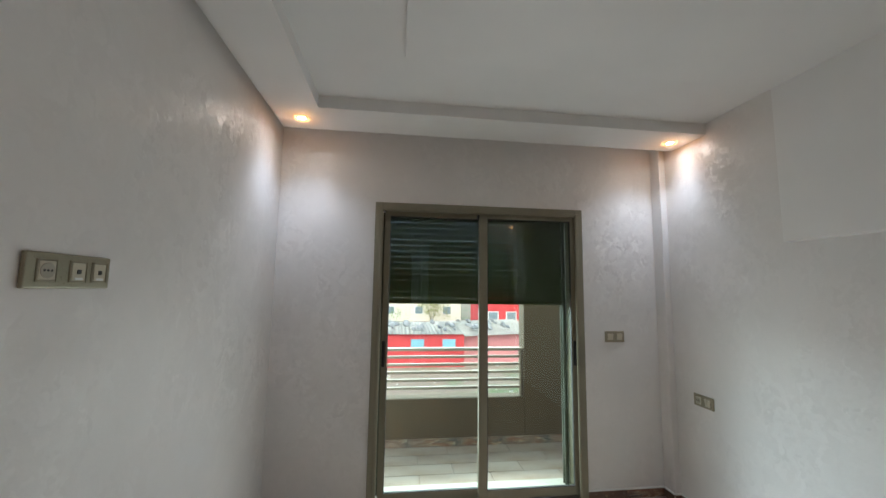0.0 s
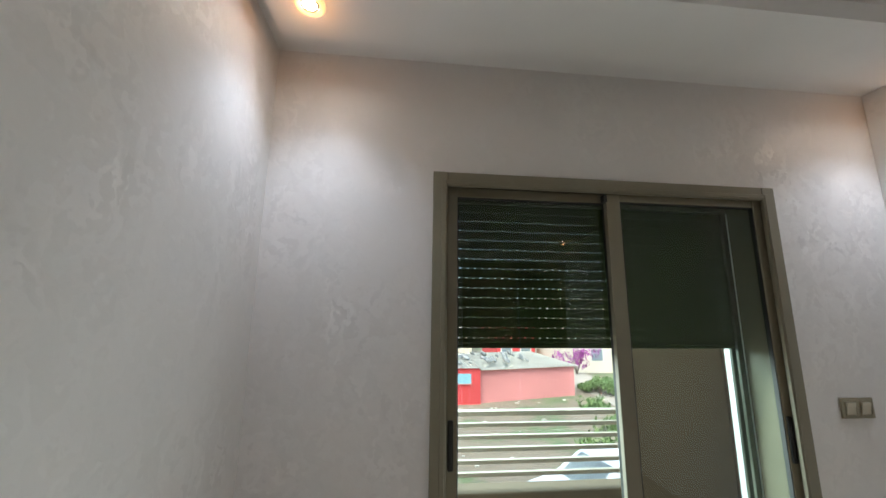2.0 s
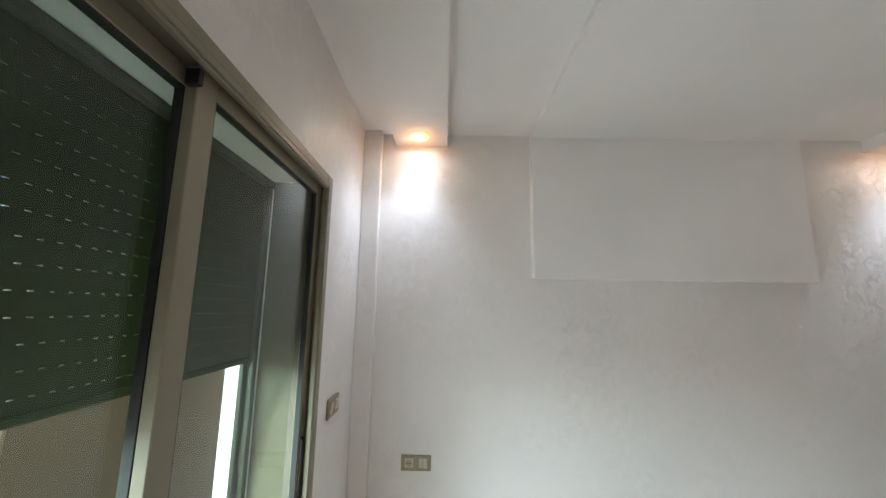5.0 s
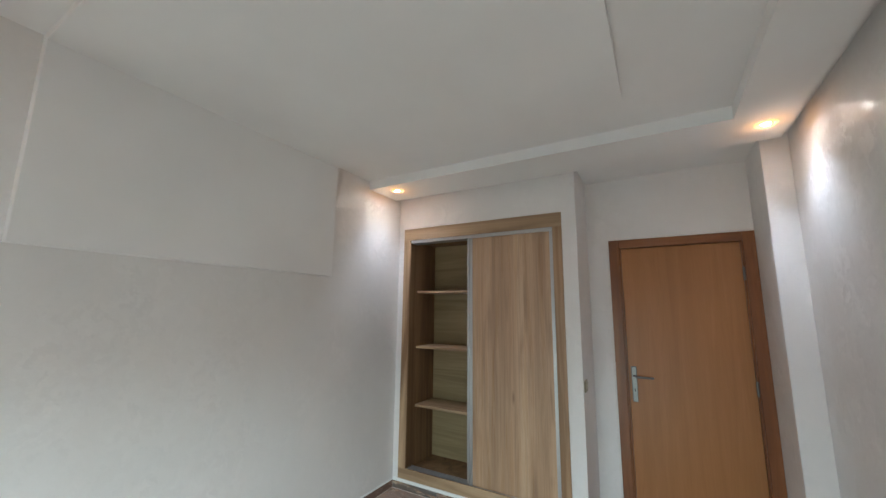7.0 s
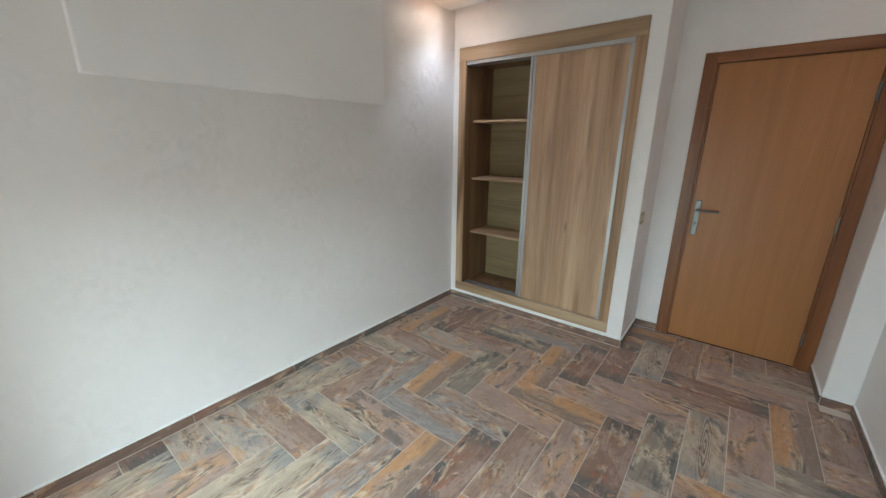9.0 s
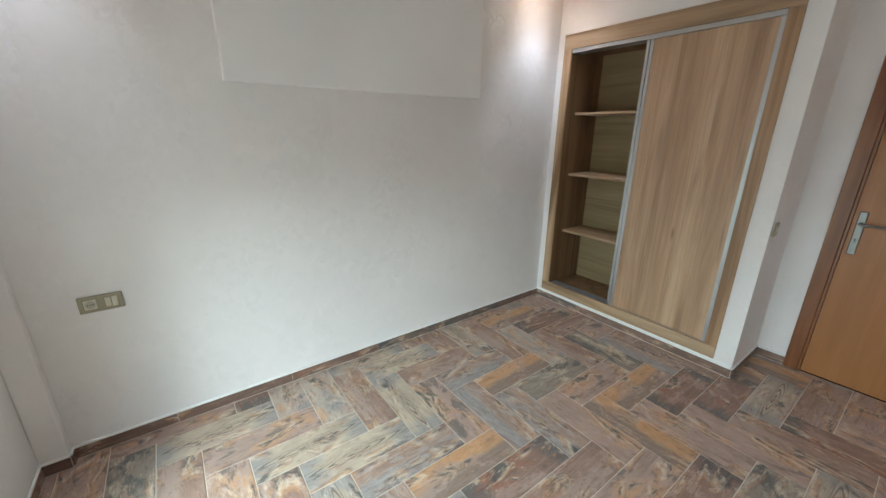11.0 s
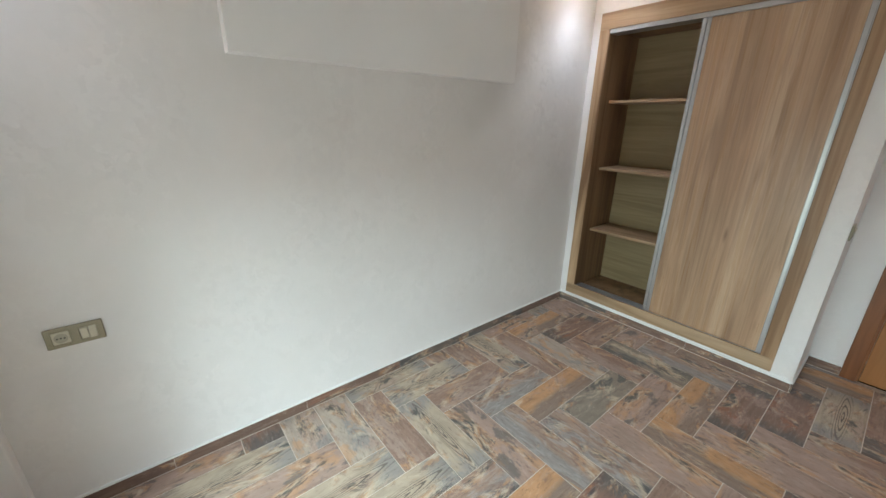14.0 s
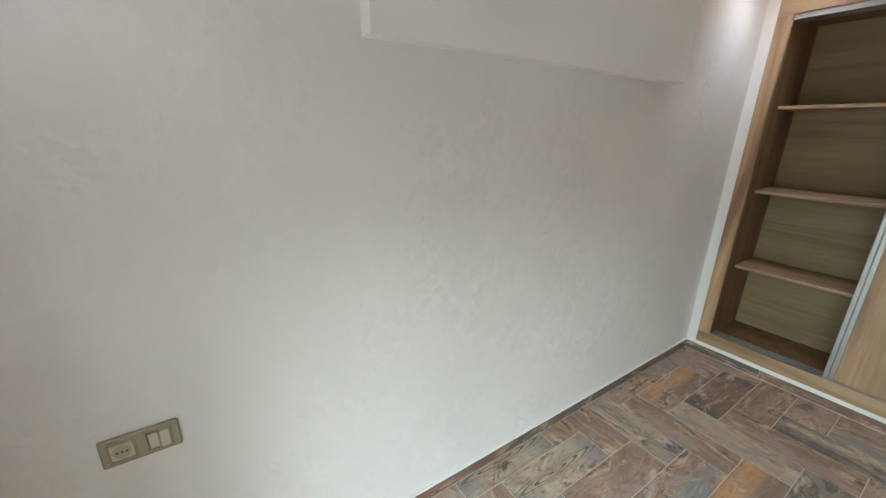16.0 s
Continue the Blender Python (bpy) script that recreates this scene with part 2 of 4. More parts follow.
    c = n.mix(n.span(speck, 0.41, 0.33, 0.0, 0.30), c, (0.50, 0.44, 0.38))
    n.put("Base Color", c)
    n.put("Roughness", n.span(grain, 0.3, 0.7, 0.38, 0.54))
    n.b.inputs["Specular IOR Level"].default_value = 0.35
    n.bump(grain, 0.12, 0.002)
    return m


def rough_mat(name, colour, rough=0.8, scale=8.0, vary=0.12, bump=0.2, metal=0.0, second=None):
    """A plain surface with variation at two scales."""
    m = mat(name, colour, rough, metal)
    n = Nodes(m)
    v = n.coords()
    a, f = n.noise(v, scale * 0.25, 4.0), n.noise(v, scale * 6, 4.0)
    other = second or [x * (1 - vary) for x in colour]
    c = n.mix(n.span(a, 0.38, 0.62), colour, other)
    n.put("Base Color", n.mix(n.span(f, 0.4, 0.75, 0, 0.5), c, [x * (1 - vary) for x in colour]))
    n.put("Roughness", n.span(f, 0.2, 0.8, max(0.05, rough - 0.06), min(1, rough + 0.08)))
    if bump:
        n.bump(f, bump, 0.003)
    return m


def glowing(name, colour, strength):
    m = mat(name, (0.8, 0.8, 0.8), 0.4)
    b = m.node_tree.nodes["Principled BSDF"]
    b.inputs["Emission Color"].default_value = (*colour, 1)
    b.inputs["Emission Strength"].default_value = strength
    return m


def glass_mat(name, tint=(0.91, 0.97, 0.92)):
    m = bpy.data.materials.new(name)
    m.use_nodes = True
    t = m.node_tree
    t.nodes.clear()
    out, mixer = t.nodes.new("ShaderNodeOutputMaterial"), t.nodes.new("ShaderNodeMixShader")
    tr, gl, lw = (t.nodes.new("ShaderNode" + k) for k in ("BsdfTransparent", "BsdfGlossy", "LayerWeight"))
    tr.inputs[0].default_value = (*tint, 1)
    gl.inputs["Roughness"].default_value = 0.01
    lw.inputs["Blend"].default_value = 0.5
    power, gloss = t.nodes.new("ShaderNodeMath"), t.nodes.new("ShaderNodeMath")
    power.operation, power.inputs[1].default_value = "POWER", 4.6
    gloss.operation, gloss.inputs[1].default_value, gloss.inputs[2].default_value = "MULTIPLY_ADD", 0.7, 0.032
    t.links.new(lw.outputs["Facing"], power.inputs[0])
    t.links.new(power.outputs[0], gloss.inputs[0])
    t.links.new(gloss.outputs[0], mixer.inputs[0])
    t.links.new(tr.outputs[0], mixer.inputs[1])
    t.links.new(gl.outputs[0], mixer.inputs[2])
    t.links.new(mixer.outputs[0], out.inputs[0])
    return m


WALL = plaster("pearly_stucco", (0.780, 0.764, 0.748))
WHITE = plaster("white_ceiling_paint", (0.86, 0.855, 0.845), pearl=False)
TRIMW = rough_mat("white_gloss_paint", (0.84, 0.85, 0.84), 0.45, 12, 0.04, 0.05)
OAK = wood("oak_laminate", (0.210, 0.118, 0.056), (0.410, 0.265, 0.150), (0.54, 0.375, 0.225), "z", 0.8, 0.42, 0.11)
OAK_DOOR = oak_boards("oak_laminate_door", (0.215, 0.128, 0.074), (0.445, 0.292, 0.178), (0.555, 0.388, 0.250), rough=0.27)
OAK_H = wood("oak_laminate_level", (0.24, 0.155, 0.085), (0.395, 0.268, 0.157), (0.50, 0.365, 0.23), "x", 1.0, 0.42)
# the darkness inside the carcass is put into these two board colours
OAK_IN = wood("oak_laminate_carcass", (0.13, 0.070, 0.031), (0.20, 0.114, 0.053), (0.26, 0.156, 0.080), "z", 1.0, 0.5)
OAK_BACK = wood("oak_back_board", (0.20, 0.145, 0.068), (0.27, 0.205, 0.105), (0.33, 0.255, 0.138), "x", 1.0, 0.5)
BEECH = wood("beech_veneer", (0.290, 0.122, 0.035), (0.350, 0.152, 0.046), (0.40, 0.180, 0.060), "z", 1.4, 0.38, 0.2)
CASING = wood("stained_casing", (0.16, 0.055, 0.016), (0.225, 0.084, 0.026), (0.275, 0.115, 0.040), "z", 1.4, 0.35)
CASING_H = wood("stained_casing_level", (0.16, 0.055, 0.016), (0.225, 0.084, 0.026), (0.275, 0.115, 0.040), "x", 1.4, 0.35)
ALU = rough_mat("brushed_aluminium", (0.50, 0.51, 0.52), 0.35, 30, 0.06, 0.05, 0.9)
STEEL = rough_mat("satin_steel", (0.23, 0.23, 0.228), 0.38, 40, 0.08, 0.03, 1.0)
TAUPE = rough_mat("taupe_lacquered_aluminium", (0.245, 0.225, 0.160), 0.42, 30, 0.06, 0.03)
# darker taupe for the outer frame: shade behind the casing put into the colour
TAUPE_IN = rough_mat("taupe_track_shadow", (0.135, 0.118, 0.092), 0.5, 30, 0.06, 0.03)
BLACK = rough_mat("black_plastic", (0.018, 0.018, 0.018), 0.4, 40, 0.2, 0.03)
SEAL = rough_mat("black_rubber_seal", (0.022, 0.024, 0.022), 0.65, 40, 0.2, 0.05)
SLAT = rough_mat("dark_green_lacquer_slat", (0.026, 0.041, 0.010), 0.55, 25, 0.1, 0.0)
SLAT.node_tree.nodes["Principled BSDF"].inputs["Specular IOR Level"].default_value = 0.15
GUIDE = rough_mat("green_shutter_guide", (0.042, 0.050, 0.028), 0.45, 25, 0.1, 0.03)
PLATE = rough_mat("champagne_plastic_plate", (0.32, 0.292, 0.208), 0.30, 40, 0.05, 0.02, 0.35)
INSERT = rough_mat("ivory_plastic", (0.57, 0.53, 0.415), 0.30, 40, 0.05, 0.02)
GLASS = glass_mat("window_glass")
MAUVE, EARTH, CREAM, OCHRE = (0.385, 0.275, 0.225), (0.250, 0.160, 0.122), (0.560, 0.465, 0.335), (0.500, 0.285, 0.145)
RUST, SLATE, BLUE, PALE = (0.285, 0.118, 0.068), (0.100, 0.100, 0.100), (0.250, 0.245, 0.240), (0.430, 0.360, 0.300)
PRINTS = [
    tile_print("print_rings", (0.450, 0.370, 0.280), [(MAUVE, 0.30, 0.6)], end=BLUE, zebra=True),
    tile_print("print_olive", (0.275, 0.235, 0.190), [(CREAM, 0.42, 0.8), (SLATE, 0.45, 0.85)]),
    tile_print("print_two_boards", OCHRE, [(MAUVE, 0.35, 0.7)], side=(0.195, 0.165, 0.150)),
    tile_print("print_dark_ends", EARTH, [(RUST, 0.38, 0.75), (MAUVE, 0.35, 0.6)], end=SLATE),
    tile_print("print_mauve", MAUVE, [(OCHRE, 0.40, 0.65), (SLATE, 0.18, 0.7)]),
    tile_print("print_swirl", (0.350, 0.245, 0.190), [(EARTH, 0.35, 0.7)], side=BLUE, swirl=(0.38, 0.365, 0.35)),
    tile_print("print_brown", (0.320, 0.215, 0.165), [(OCHRE, 0.25, 0.6), (EARTH, 0.45, 0.7)], side=(0.360, 0.270, 0.225)),
    tile_print("print_pale", PALE, [(MAUVE, 0.40, 0.7), (BLUE, 0.28, 0.75), (OCHRE, 0.25, 0.6)]),
]
SKIRT = [tile_print("skirting_brown", (0.190, 0.122, 0.094), [(RUST, 0.25, 0.4)]), tile_print("skirting_grey", (0.165, 0.130, 0.108), [(SLATE, 0.45, 0.6)], end=SLATE)]
GROUT = rough_mat("pale_grout", (0.66, 0.58, 0.50), 0.9, 20, 0.15, 0.3)
BULB = glowing("lit_bulb", (1.0, 0.93, 0.80), 12.0)
AMBER = glowing("amber_glass_ring", (1.0, 0.42, 0.09), 0.10)
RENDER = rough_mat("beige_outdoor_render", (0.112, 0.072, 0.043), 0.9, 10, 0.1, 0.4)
RAILP = rough_mat("cream_painted_steel", (0.34, 0.265, 0.205), 0.5, 20, 0.08, 0.05)
REVEAL = rough_mat("pale_green_reveal", (0.098, 0.090, 0.050), 0.5, 15, 0.08, 0.25)


# ---- building helpers ----
def thing(name, base=(0, 0, 0), label="", category="", group="", kind=""):
    ob = new(name)
    ob.empty_display_size = 0.1
    ob.location = base
    return tagged(ob, label, category, group, kind)


def solid(name, bm, material, smooth=False):
    me = bpy.data.meshes.new(name)
    bmesh.ops.recalc_face_normals(bm, faces=bm.faces)
    for f in bm.faces:
        f.smooth = smooth
    bm.to_mesh(me)
    bm.free()
    for one in material if isinstance(material, (list, tuple)) else [material]:
        me.materials.append(one)
    return new(name, me)


def part(name, bm, material, parent, label="", smooth=False):
    """One mesh under a thing or a part; its geometry is given in the thing's world place."""
    ob = solid(name, bm, material, smooth)
    ob.parent = parent
    if parent.type == "EMPTY":
        ob.matrix_parent_inverse = Matrix.Translation(-parent.location)
    return tagged(ob, label)


def setting(name, bm, material, label, category):
    return tagged(solid(name, bm, material), label, category, kind="structure")


def box(bm, x0, x1, y0, y1, z0, z1, bevel=0.0, seg=1):
    m = Matrix.LocRotScale(((x0 + x1) / 2, (y0 + y1) / 2, (z0 + z1) / 2), None, (abs(x1 - x0), abs(y1 - y0), abs(z1 - z0)))
    got = bmesh.ops.create_cube(bm, size=1, matrix=m)
    if bevel:
        edges = list({e for v in got["verts"] for e in v.link_edges})
        bmesh.ops.bevel(bm, geom=edges, offset=bevel, segments=seg, affect="EDGES", profile=0.5)
    return bm


def B(*a, **k):
    return box(bmesh.new(), *a, **k)


def cyl(bm, centre, r, depth, axis="z", seg=20, r2=None):
    turn = {"x": Euler((0, math.pi / 2, 0)), "y": Euler((math.pi / 2, 0, 0)), "z": Euler((0, 0, 0))}[axis]
    bmesh.ops.create_cone(bm, cap_ends=True, segments=seg, radius1=r, radius2=r if r2 is None else r2, depth=depth,
                          matrix=Matrix.LocRotScale(centre, turn, None))
    return bm


def lathe(bm, rings, seg=28, centre=(0, 0, 0)):
    """A turned shape round the z axis from (radius, height) pairs."""
    loops = [[bm.verts.new((centre[0] + r * math.cos(a), centre[1] + r * math.sin(a), centre[2] + z))
              for a in (2 * math.pi * i / seg for i in range(seg))] for r, z in rings]
    for p, q in zip(loops, loops[1:]):
        for i in range(seg):
            bm.faces.new((p[i], p[(i + 1) % seg], q[(i + 1) % seg], q[i]))
    return bm


# ---- the room's shell ----
bm = bmesh.new()   # balcony wall round the door opening
WX0, WX1, WZ1 = -2.175, -0.678, 2.072
box(bm, XW - T, WX0, YN, YN + T, -0.02, 3.0)
box(bm, WX1, XE + T, YN, YN + T, -0.02, 3.0)
box(bm, WX0, WX1, YN, YN + T, WZ1, 3.0)
setting("wall_north", bm, WALL, "pearly off-white trowelled stucco wall around the balcony door", "wall")
setting("wall_east", B(XE, XE + T, NY - T, YN, -0.02, 3.0), WALL, "long pearly off-white stucco wall above tiled skirting", "wall")
setting("wall_west", B(XW - T, XW, NY - T, YN, -0.02, 3.0), WALL, "pearly off-white trowelled stucco wall with sockets", "wall")
bm = bmesh.new()   # wardrobe wall round its opening, and the stub beside the door
box(bm, -0.066, XE, -0.12, YS, -0.02, 3.0)
box(bm, NX1, -1.514, -0.12, YS, -0.02, 3.0)
box(bm, -1.514, -0.066, -0.12, YS, 2.262, 3.0)
box(bm, -1.514, -0.066, -0.12, YS, -0.02, 0.096)
setting("wall_south", bm, WALL, "pearly off-white stucco wall framing the built-in wardrobe", "wall")
setting("wall_recess_side", B(NX1, NX1 + 0.10, NY, -0.12, -0.02, 3.0), WALL, "stucco return wall of the door recess with a small plate", "wall")
setting("wall_stub", B(XW, NX0, NY, PY, -0.02, 3.0, bevel=0.004), WALL, "narrow stucco wall stub beside the door", "wall")
bm = bmesh.new()   # door wall
box(bm, -1.84, NX1 + 0.10, NY - T, NY, -0.02, 3.0)
box(bm, NX0 - 0.14, -2.68, NY - T, NY, -0.02, 3.0)
box(bm, -2.68, -1.84, NY - T, NY, 2.05, 3.0)
setting("wall_door", bm, WALL, "pearly off-white stucco wall above the wooden door", "wall")
setting("wall_corridor", B(-2.80, -1.75, NY - T - 0.1, NY - T - 0.02, -0.02, 3.0), WALL, "plain wall closing the doorway behind", "wall")
setting("wall_closet_back", B(NX1 + 0.10, XE, -0.56, -0.46, -0.02, 3.0), WALL, "plain wall behind the wardrobe", "wall")
bm = bmesh.new()   # pipe chase in the corner
box(bm, -0.053, XE, 3.352, YN, 0.0, ZC, bevel=0.006, seg=2)
setting("wall_chase", bm, WALL, "slim boxed-in pipe chase in the room corner", "wall")

bm = bmesh.new()
box(bm, XW - T, XE + T, NY - T - 0.1, YN + T, ZC, ZC + 0.2)
setting("ceiling", bm, WHITE, "smooth white plaster ceiling", "ceiling")
bm = bmesh.new()   # U-shaped dropped border, clear of the walls
BX0, BX1, BN0, BN1, BS0, BS1 = -2.806, -2.530, 2.963, 3.274, 0.067, 0.46
lo = [(0.0, BN1), (BX0, BN1), (BX0, BS0), (0.0, BS0), (0.0, BS1), (BX1, BS1), (BX1, BN0), (0.0, BN0)]
low = [bm.verts.new((x, y, ZB)) for x, y in lo]
top = [bm.verts.new((x, y, ZC)) for x, y in lo]
bm.faces.new(low)
for i in range(8):
    bm.faces.new((low[i], low[(i + 1) % 8], top[(i + 1) % 8], top[i]))
border = setting("ceiling_border", bm, WHITE, "dropped white plaster border with recessed spotlights", "ceiling")
PZ, PX, PY0, PY1, PB = 2.584, -2.028, 0.885, 2.468, 1.752
bm = bmesh.new()   # folded panel: down the wall and over the ceiling
prof = [(0.0, PB), (-0.057, PB), (-0.057, PZ), (PX, PZ), (PX, ZC), (0.0, ZC)]
a = [bm.verts.new((x, PY0, z)) for x, z in prof]
b = [bm.verts.new((x, PY1, z)) for x, z in prof]
bm.faces.new(a)
bm.faces.new(b)
for i in range(6):
    bm.faces.new((a[i], a[(i + 1) % 6], b[(i + 1) % 6], b[i]))
bmesh.ops.recalc_face_normals(bm, faces=bm.faces)
outer = [e for e in bm.edges if all(v.co.x < -0.01 for v in e.verts) and not all(v.co.z > ZC - 0.001 for v in e.verts)]
bmesh.ops.bevel(bm, geom=outer, offset=0.002, segments=1, affect="EDGES", profile=0.5)
setting("ceiling_panel", bm, WHITE, "flat white plaster panel folding from the ceiling down the wall", "ceiling panel")

# ---- balcony door: sliding aluminium frame with glass ----
FX0, FX1, FZ = -2.205, -0.648, 2.10
win = thing("window_1", (-1.43, YN, 0), "taupe aluminium sliding balcony door with two glass leaves", "balcony door", kind="structure")


def frame_ring(name, x0, x1, z0, z1, w, y0, y1, material, parent, label="", bottom=None, meet=0.0):
    """Two stiles and two rails round an opening, butted at the corners."""
    wb = w if bottom is None else bottom
    bm = bmesh.new()
    box(bm, x0, x0 + w + meet, y0, y1, z0, z1, bevel=0.002)
    box(bm, x1 - w, x1, y0, y1, z0, z1, bevel=0.002)
    box(bm, x0 + w + meet, x1 - w, y0 + 0.001, y1 - 0.001, z1 - w, z1 - 0.0005, bevel=0.002)
    if wb:
        box(bm, x0 + w + meet, x1 - w, y0 + 0.001, y1 - 0.001, z0 + 0.0005, z0 + wb, bevel=0.002)
    return part(name, bm, material, parent, label)


frame_ring("casing", FX0, FX1, 0.0, FZ, 0.060, YN - 0.018, YN - 0.0005, TAUPE, win, bottom=0.02)
frame_ring("casing_lip", FX0 + 0.034, FX1 - 0.034, 0.021, FZ - 0.034, 0.020, YN - 0.022, YN - 0.0175, TAUPE, win, bottom=0.004)
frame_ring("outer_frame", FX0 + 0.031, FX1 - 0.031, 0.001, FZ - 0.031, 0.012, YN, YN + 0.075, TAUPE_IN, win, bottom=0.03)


def leaf(x0, x1, y0, handle_x, label, meet=0.0):
    z0, z1, w = 0.035, FZ - 0.045, 0.042
    s = frame_ring("sash", x0, x1, z0, z1, w, y0, y0 + 0.026, TAUPE, win, label, bottom=0.06, meet=meet)
    left = x0 + meet
    pane = part("pane", B(left + w, x1 - w, y0 + 0.010, y0 + 0.016, z0 + 0.06, z1 - w), GLASS, s, "clear window glass")
    pane.visible_shadow = False
    bm = bmesh.new()
    for a, b, c, d in ((left + w, left + w + 0.004, z0 + 0.06, z1 - w), (x1 - w - 0.004, x1 - w, z0 + 0.06, z1 - w),
                       (left + w + 0.004, x1 - w - 0.004, z1 - w - 0.005, z1 - w), (left + w + 0.004, x1 - w - 0.004, z0 + 0.06, z0 + 0.064)):
        box(bm, a, b, y0 + 0.003, y0 + 0.022, c, d)
    part("seal", bm, SEAL, s, "black rubber glazing seal")
    bm = B(handle_x - 0.011, handle_x + 0.011, y0 - 0.007, y0, 0.935, 1.115, bevel=0.0065, seg=3)
    box(bm, handle_x - 0.005, handle_x + 0.005, y0 - 0.010, y0 - 0.004, 0.955, 1.095, bevel=0.002)
    part("pull", bm, BLACK, s, "black recessed pull handle")


leaf(-2.138, -1.390, YN + 0.042, -2.122, "outer sliding leaf in taupe aluminium")
leaf(-1.441, -0.690, YN + 0.013, -0.714, "inner sliding leaf in taupe aluminium", 0.021)

# black block set in the gap at the top between the two leaves
part("gap_block", B(-1.456, -1.443, YN + 0.002, YN + 0.030, FZ - 0.094, FZ - 0.062), BLACK, win, "black block between the leaf tops")
# reveal lining between the frame and the shutter
bm = bmesh.new()
box(bm, WX0, WX0 + 0.006, YN + 0.076, YN + 0.205, 0.0, WZ1 - 0.002)
box(bm, WX1 - 0.006, WX1, YN + 0.076, YN + 0.205, 0.0, WZ1 - 0.002)
setting("trim_reveal", bm, REVEAL, "pale green-grey rendered reveal beside the shutter", "trim")
setting("window_sill", B(WX0, WX1, YN - 0.0, YN + T, -0.02, -0.002), rough_mat("worn_marble_sill", (0.48, 0.44, 0.38), 0.4, 8, 0.2, 0.05),
        "pale stone threshold under the balcony door", "sill")

# ---- roller shutter, lowered a third ----
SY, SZ0, PITCH = 3.690, 1.372, 0.0453
shutter = thing("roller_shutter", (-1.43, SY, SZ0), "dark green roller shutter lowered a third, with lit slots", "roller shutter")
for gx in (WX0 + 0.007, WX1 - 0.035):
    bm = bmesh.new()
    box(bm, gx, gx + 0.028, SY - 0.026, SY - 0.010, 0.0, WZ1 - 0.004, bevel=0.002)
    box(bm, gx, gx + 0.028, SY + 0.010, SY + 0.026, 0.0, WZ1 - 0.004, bevel=0.002)
    box(bm, gx + (0.0 if gx < -1 else 0.022), gx + (0.006 if gx < -1 else 0.028), SY - 0.010, SY + 0.010, 0.0, WZ1 - 0.004)
    part("guide_rail", bm, GUIDE, shutter, "grey-green shutter guide rail")
slat_x0, slat_x1 = WX0 + 0.016, WX1 - 0.016
def slat_mesh():
    """A slightly bowed hollow slat whose hinge lip is pierced by short light slots."""
    bm = bmesh.new()
    h, slot = PITCH - 0.0024, 0.0110
    prof = [(-0.0038, 0.0), (-0.0038, h), (0.0036, h), (0.0040, h * 0.5), (0.0036, 0.0)]
    a = [bm.verts.new((slat_x0, SY + y, z)) for y, z in prof]
    b = [bm.verts.new((slat_x1, SY + y, z)) for y, z in prof]
    bm.faces.new(a)
    bm.faces.new(b)
    for i in range(len(prof)):
        bm.faces.new((a[i], a[(i + 1) % len(prof)], b[(i + 1) % len(prof)], b[i]))
    x = slat_x0
    while x < slat_x1:   # bridges between the light slots
        box(bm, x, min(x + 0.0344 - slot, slat_x1), SY - 0.0037, SY + 0.0032, h - 0.0005, PITCH + 0.0004)
        x += 0.0344
    return bm


slat_me = None
for k in range(15):
    if slat_me is None:
        ob = part("slat", slat_mesh(), SLAT, shutter)
        slat_me = ob.data
    else:
        ob = new("slat", slat_me)
        ob.parent, ob.matrix_parent_inverse = shutter, Matrix.Translation(-shutter.location)
    ob.location = (0.007 * (k % 2), 0, SZ0 - 0.002 + k * PITCH)
part("bottom_bar", B(slat_x0, slat_x1, SY - 0.010, SY + 0.010, SZ0 - 0.003, SZ0 + 0.017, bevel=0.004, seg=2), SLAT, shutter)
part("shutter_box", B(WX0, WX1, SY - 0.03, SY + 0.09, WZ1 - 0.03, WZ1 - 0.004), GUIDE, shutter)

# ---- built-in wardrobe ----
wr = thing("wardrobe", (-0.79, 0, 0.096), "built-in oak-effect wardrobe with open shelves and a sliding door", "wardrobe")
OX0, OX1, OZ0, OZ1 = -1.517, -0.063, 0.092, 2.266
IX0, IX1, IZ0, IZ1 = -1.449, -0.134, 0.178, 2.158
part("frame_top", B(OX0, OX1, 0.0005, 0.012, IZ1, OZ1, bevel=0.0015), OAK_H, wr)
part("frame_bottom", B(OX0, OX1, 0.0005, 0.012, OZ0, IZ0, bevel=0.0015), OAK_H, wr)
for x0, x1 in ((OX0, IX0), (IX1, OX1)):
    part("frame_side", B(x0, x1, 0.0005, 0.012, IZ0, IZ1, bevel=0.0015), OAK, wr)
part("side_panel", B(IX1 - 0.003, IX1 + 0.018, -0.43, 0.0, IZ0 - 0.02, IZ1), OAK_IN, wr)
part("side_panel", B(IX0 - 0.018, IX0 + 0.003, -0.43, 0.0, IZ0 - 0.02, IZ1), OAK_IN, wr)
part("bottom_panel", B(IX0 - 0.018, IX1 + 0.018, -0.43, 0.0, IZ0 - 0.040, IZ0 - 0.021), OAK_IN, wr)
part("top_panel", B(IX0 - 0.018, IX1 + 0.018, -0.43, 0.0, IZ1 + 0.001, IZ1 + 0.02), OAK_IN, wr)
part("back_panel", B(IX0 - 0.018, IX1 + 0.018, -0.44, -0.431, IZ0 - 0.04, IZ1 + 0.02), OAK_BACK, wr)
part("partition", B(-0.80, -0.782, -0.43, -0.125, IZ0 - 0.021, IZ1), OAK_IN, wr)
for z in (1.693, 1.186, 0.674):
    part("shelf", B(-0.7815, IX1 - 0.0032, -0.43, -0.118, z - 0.020, z, bevel=0.001), OAK_H, wr)
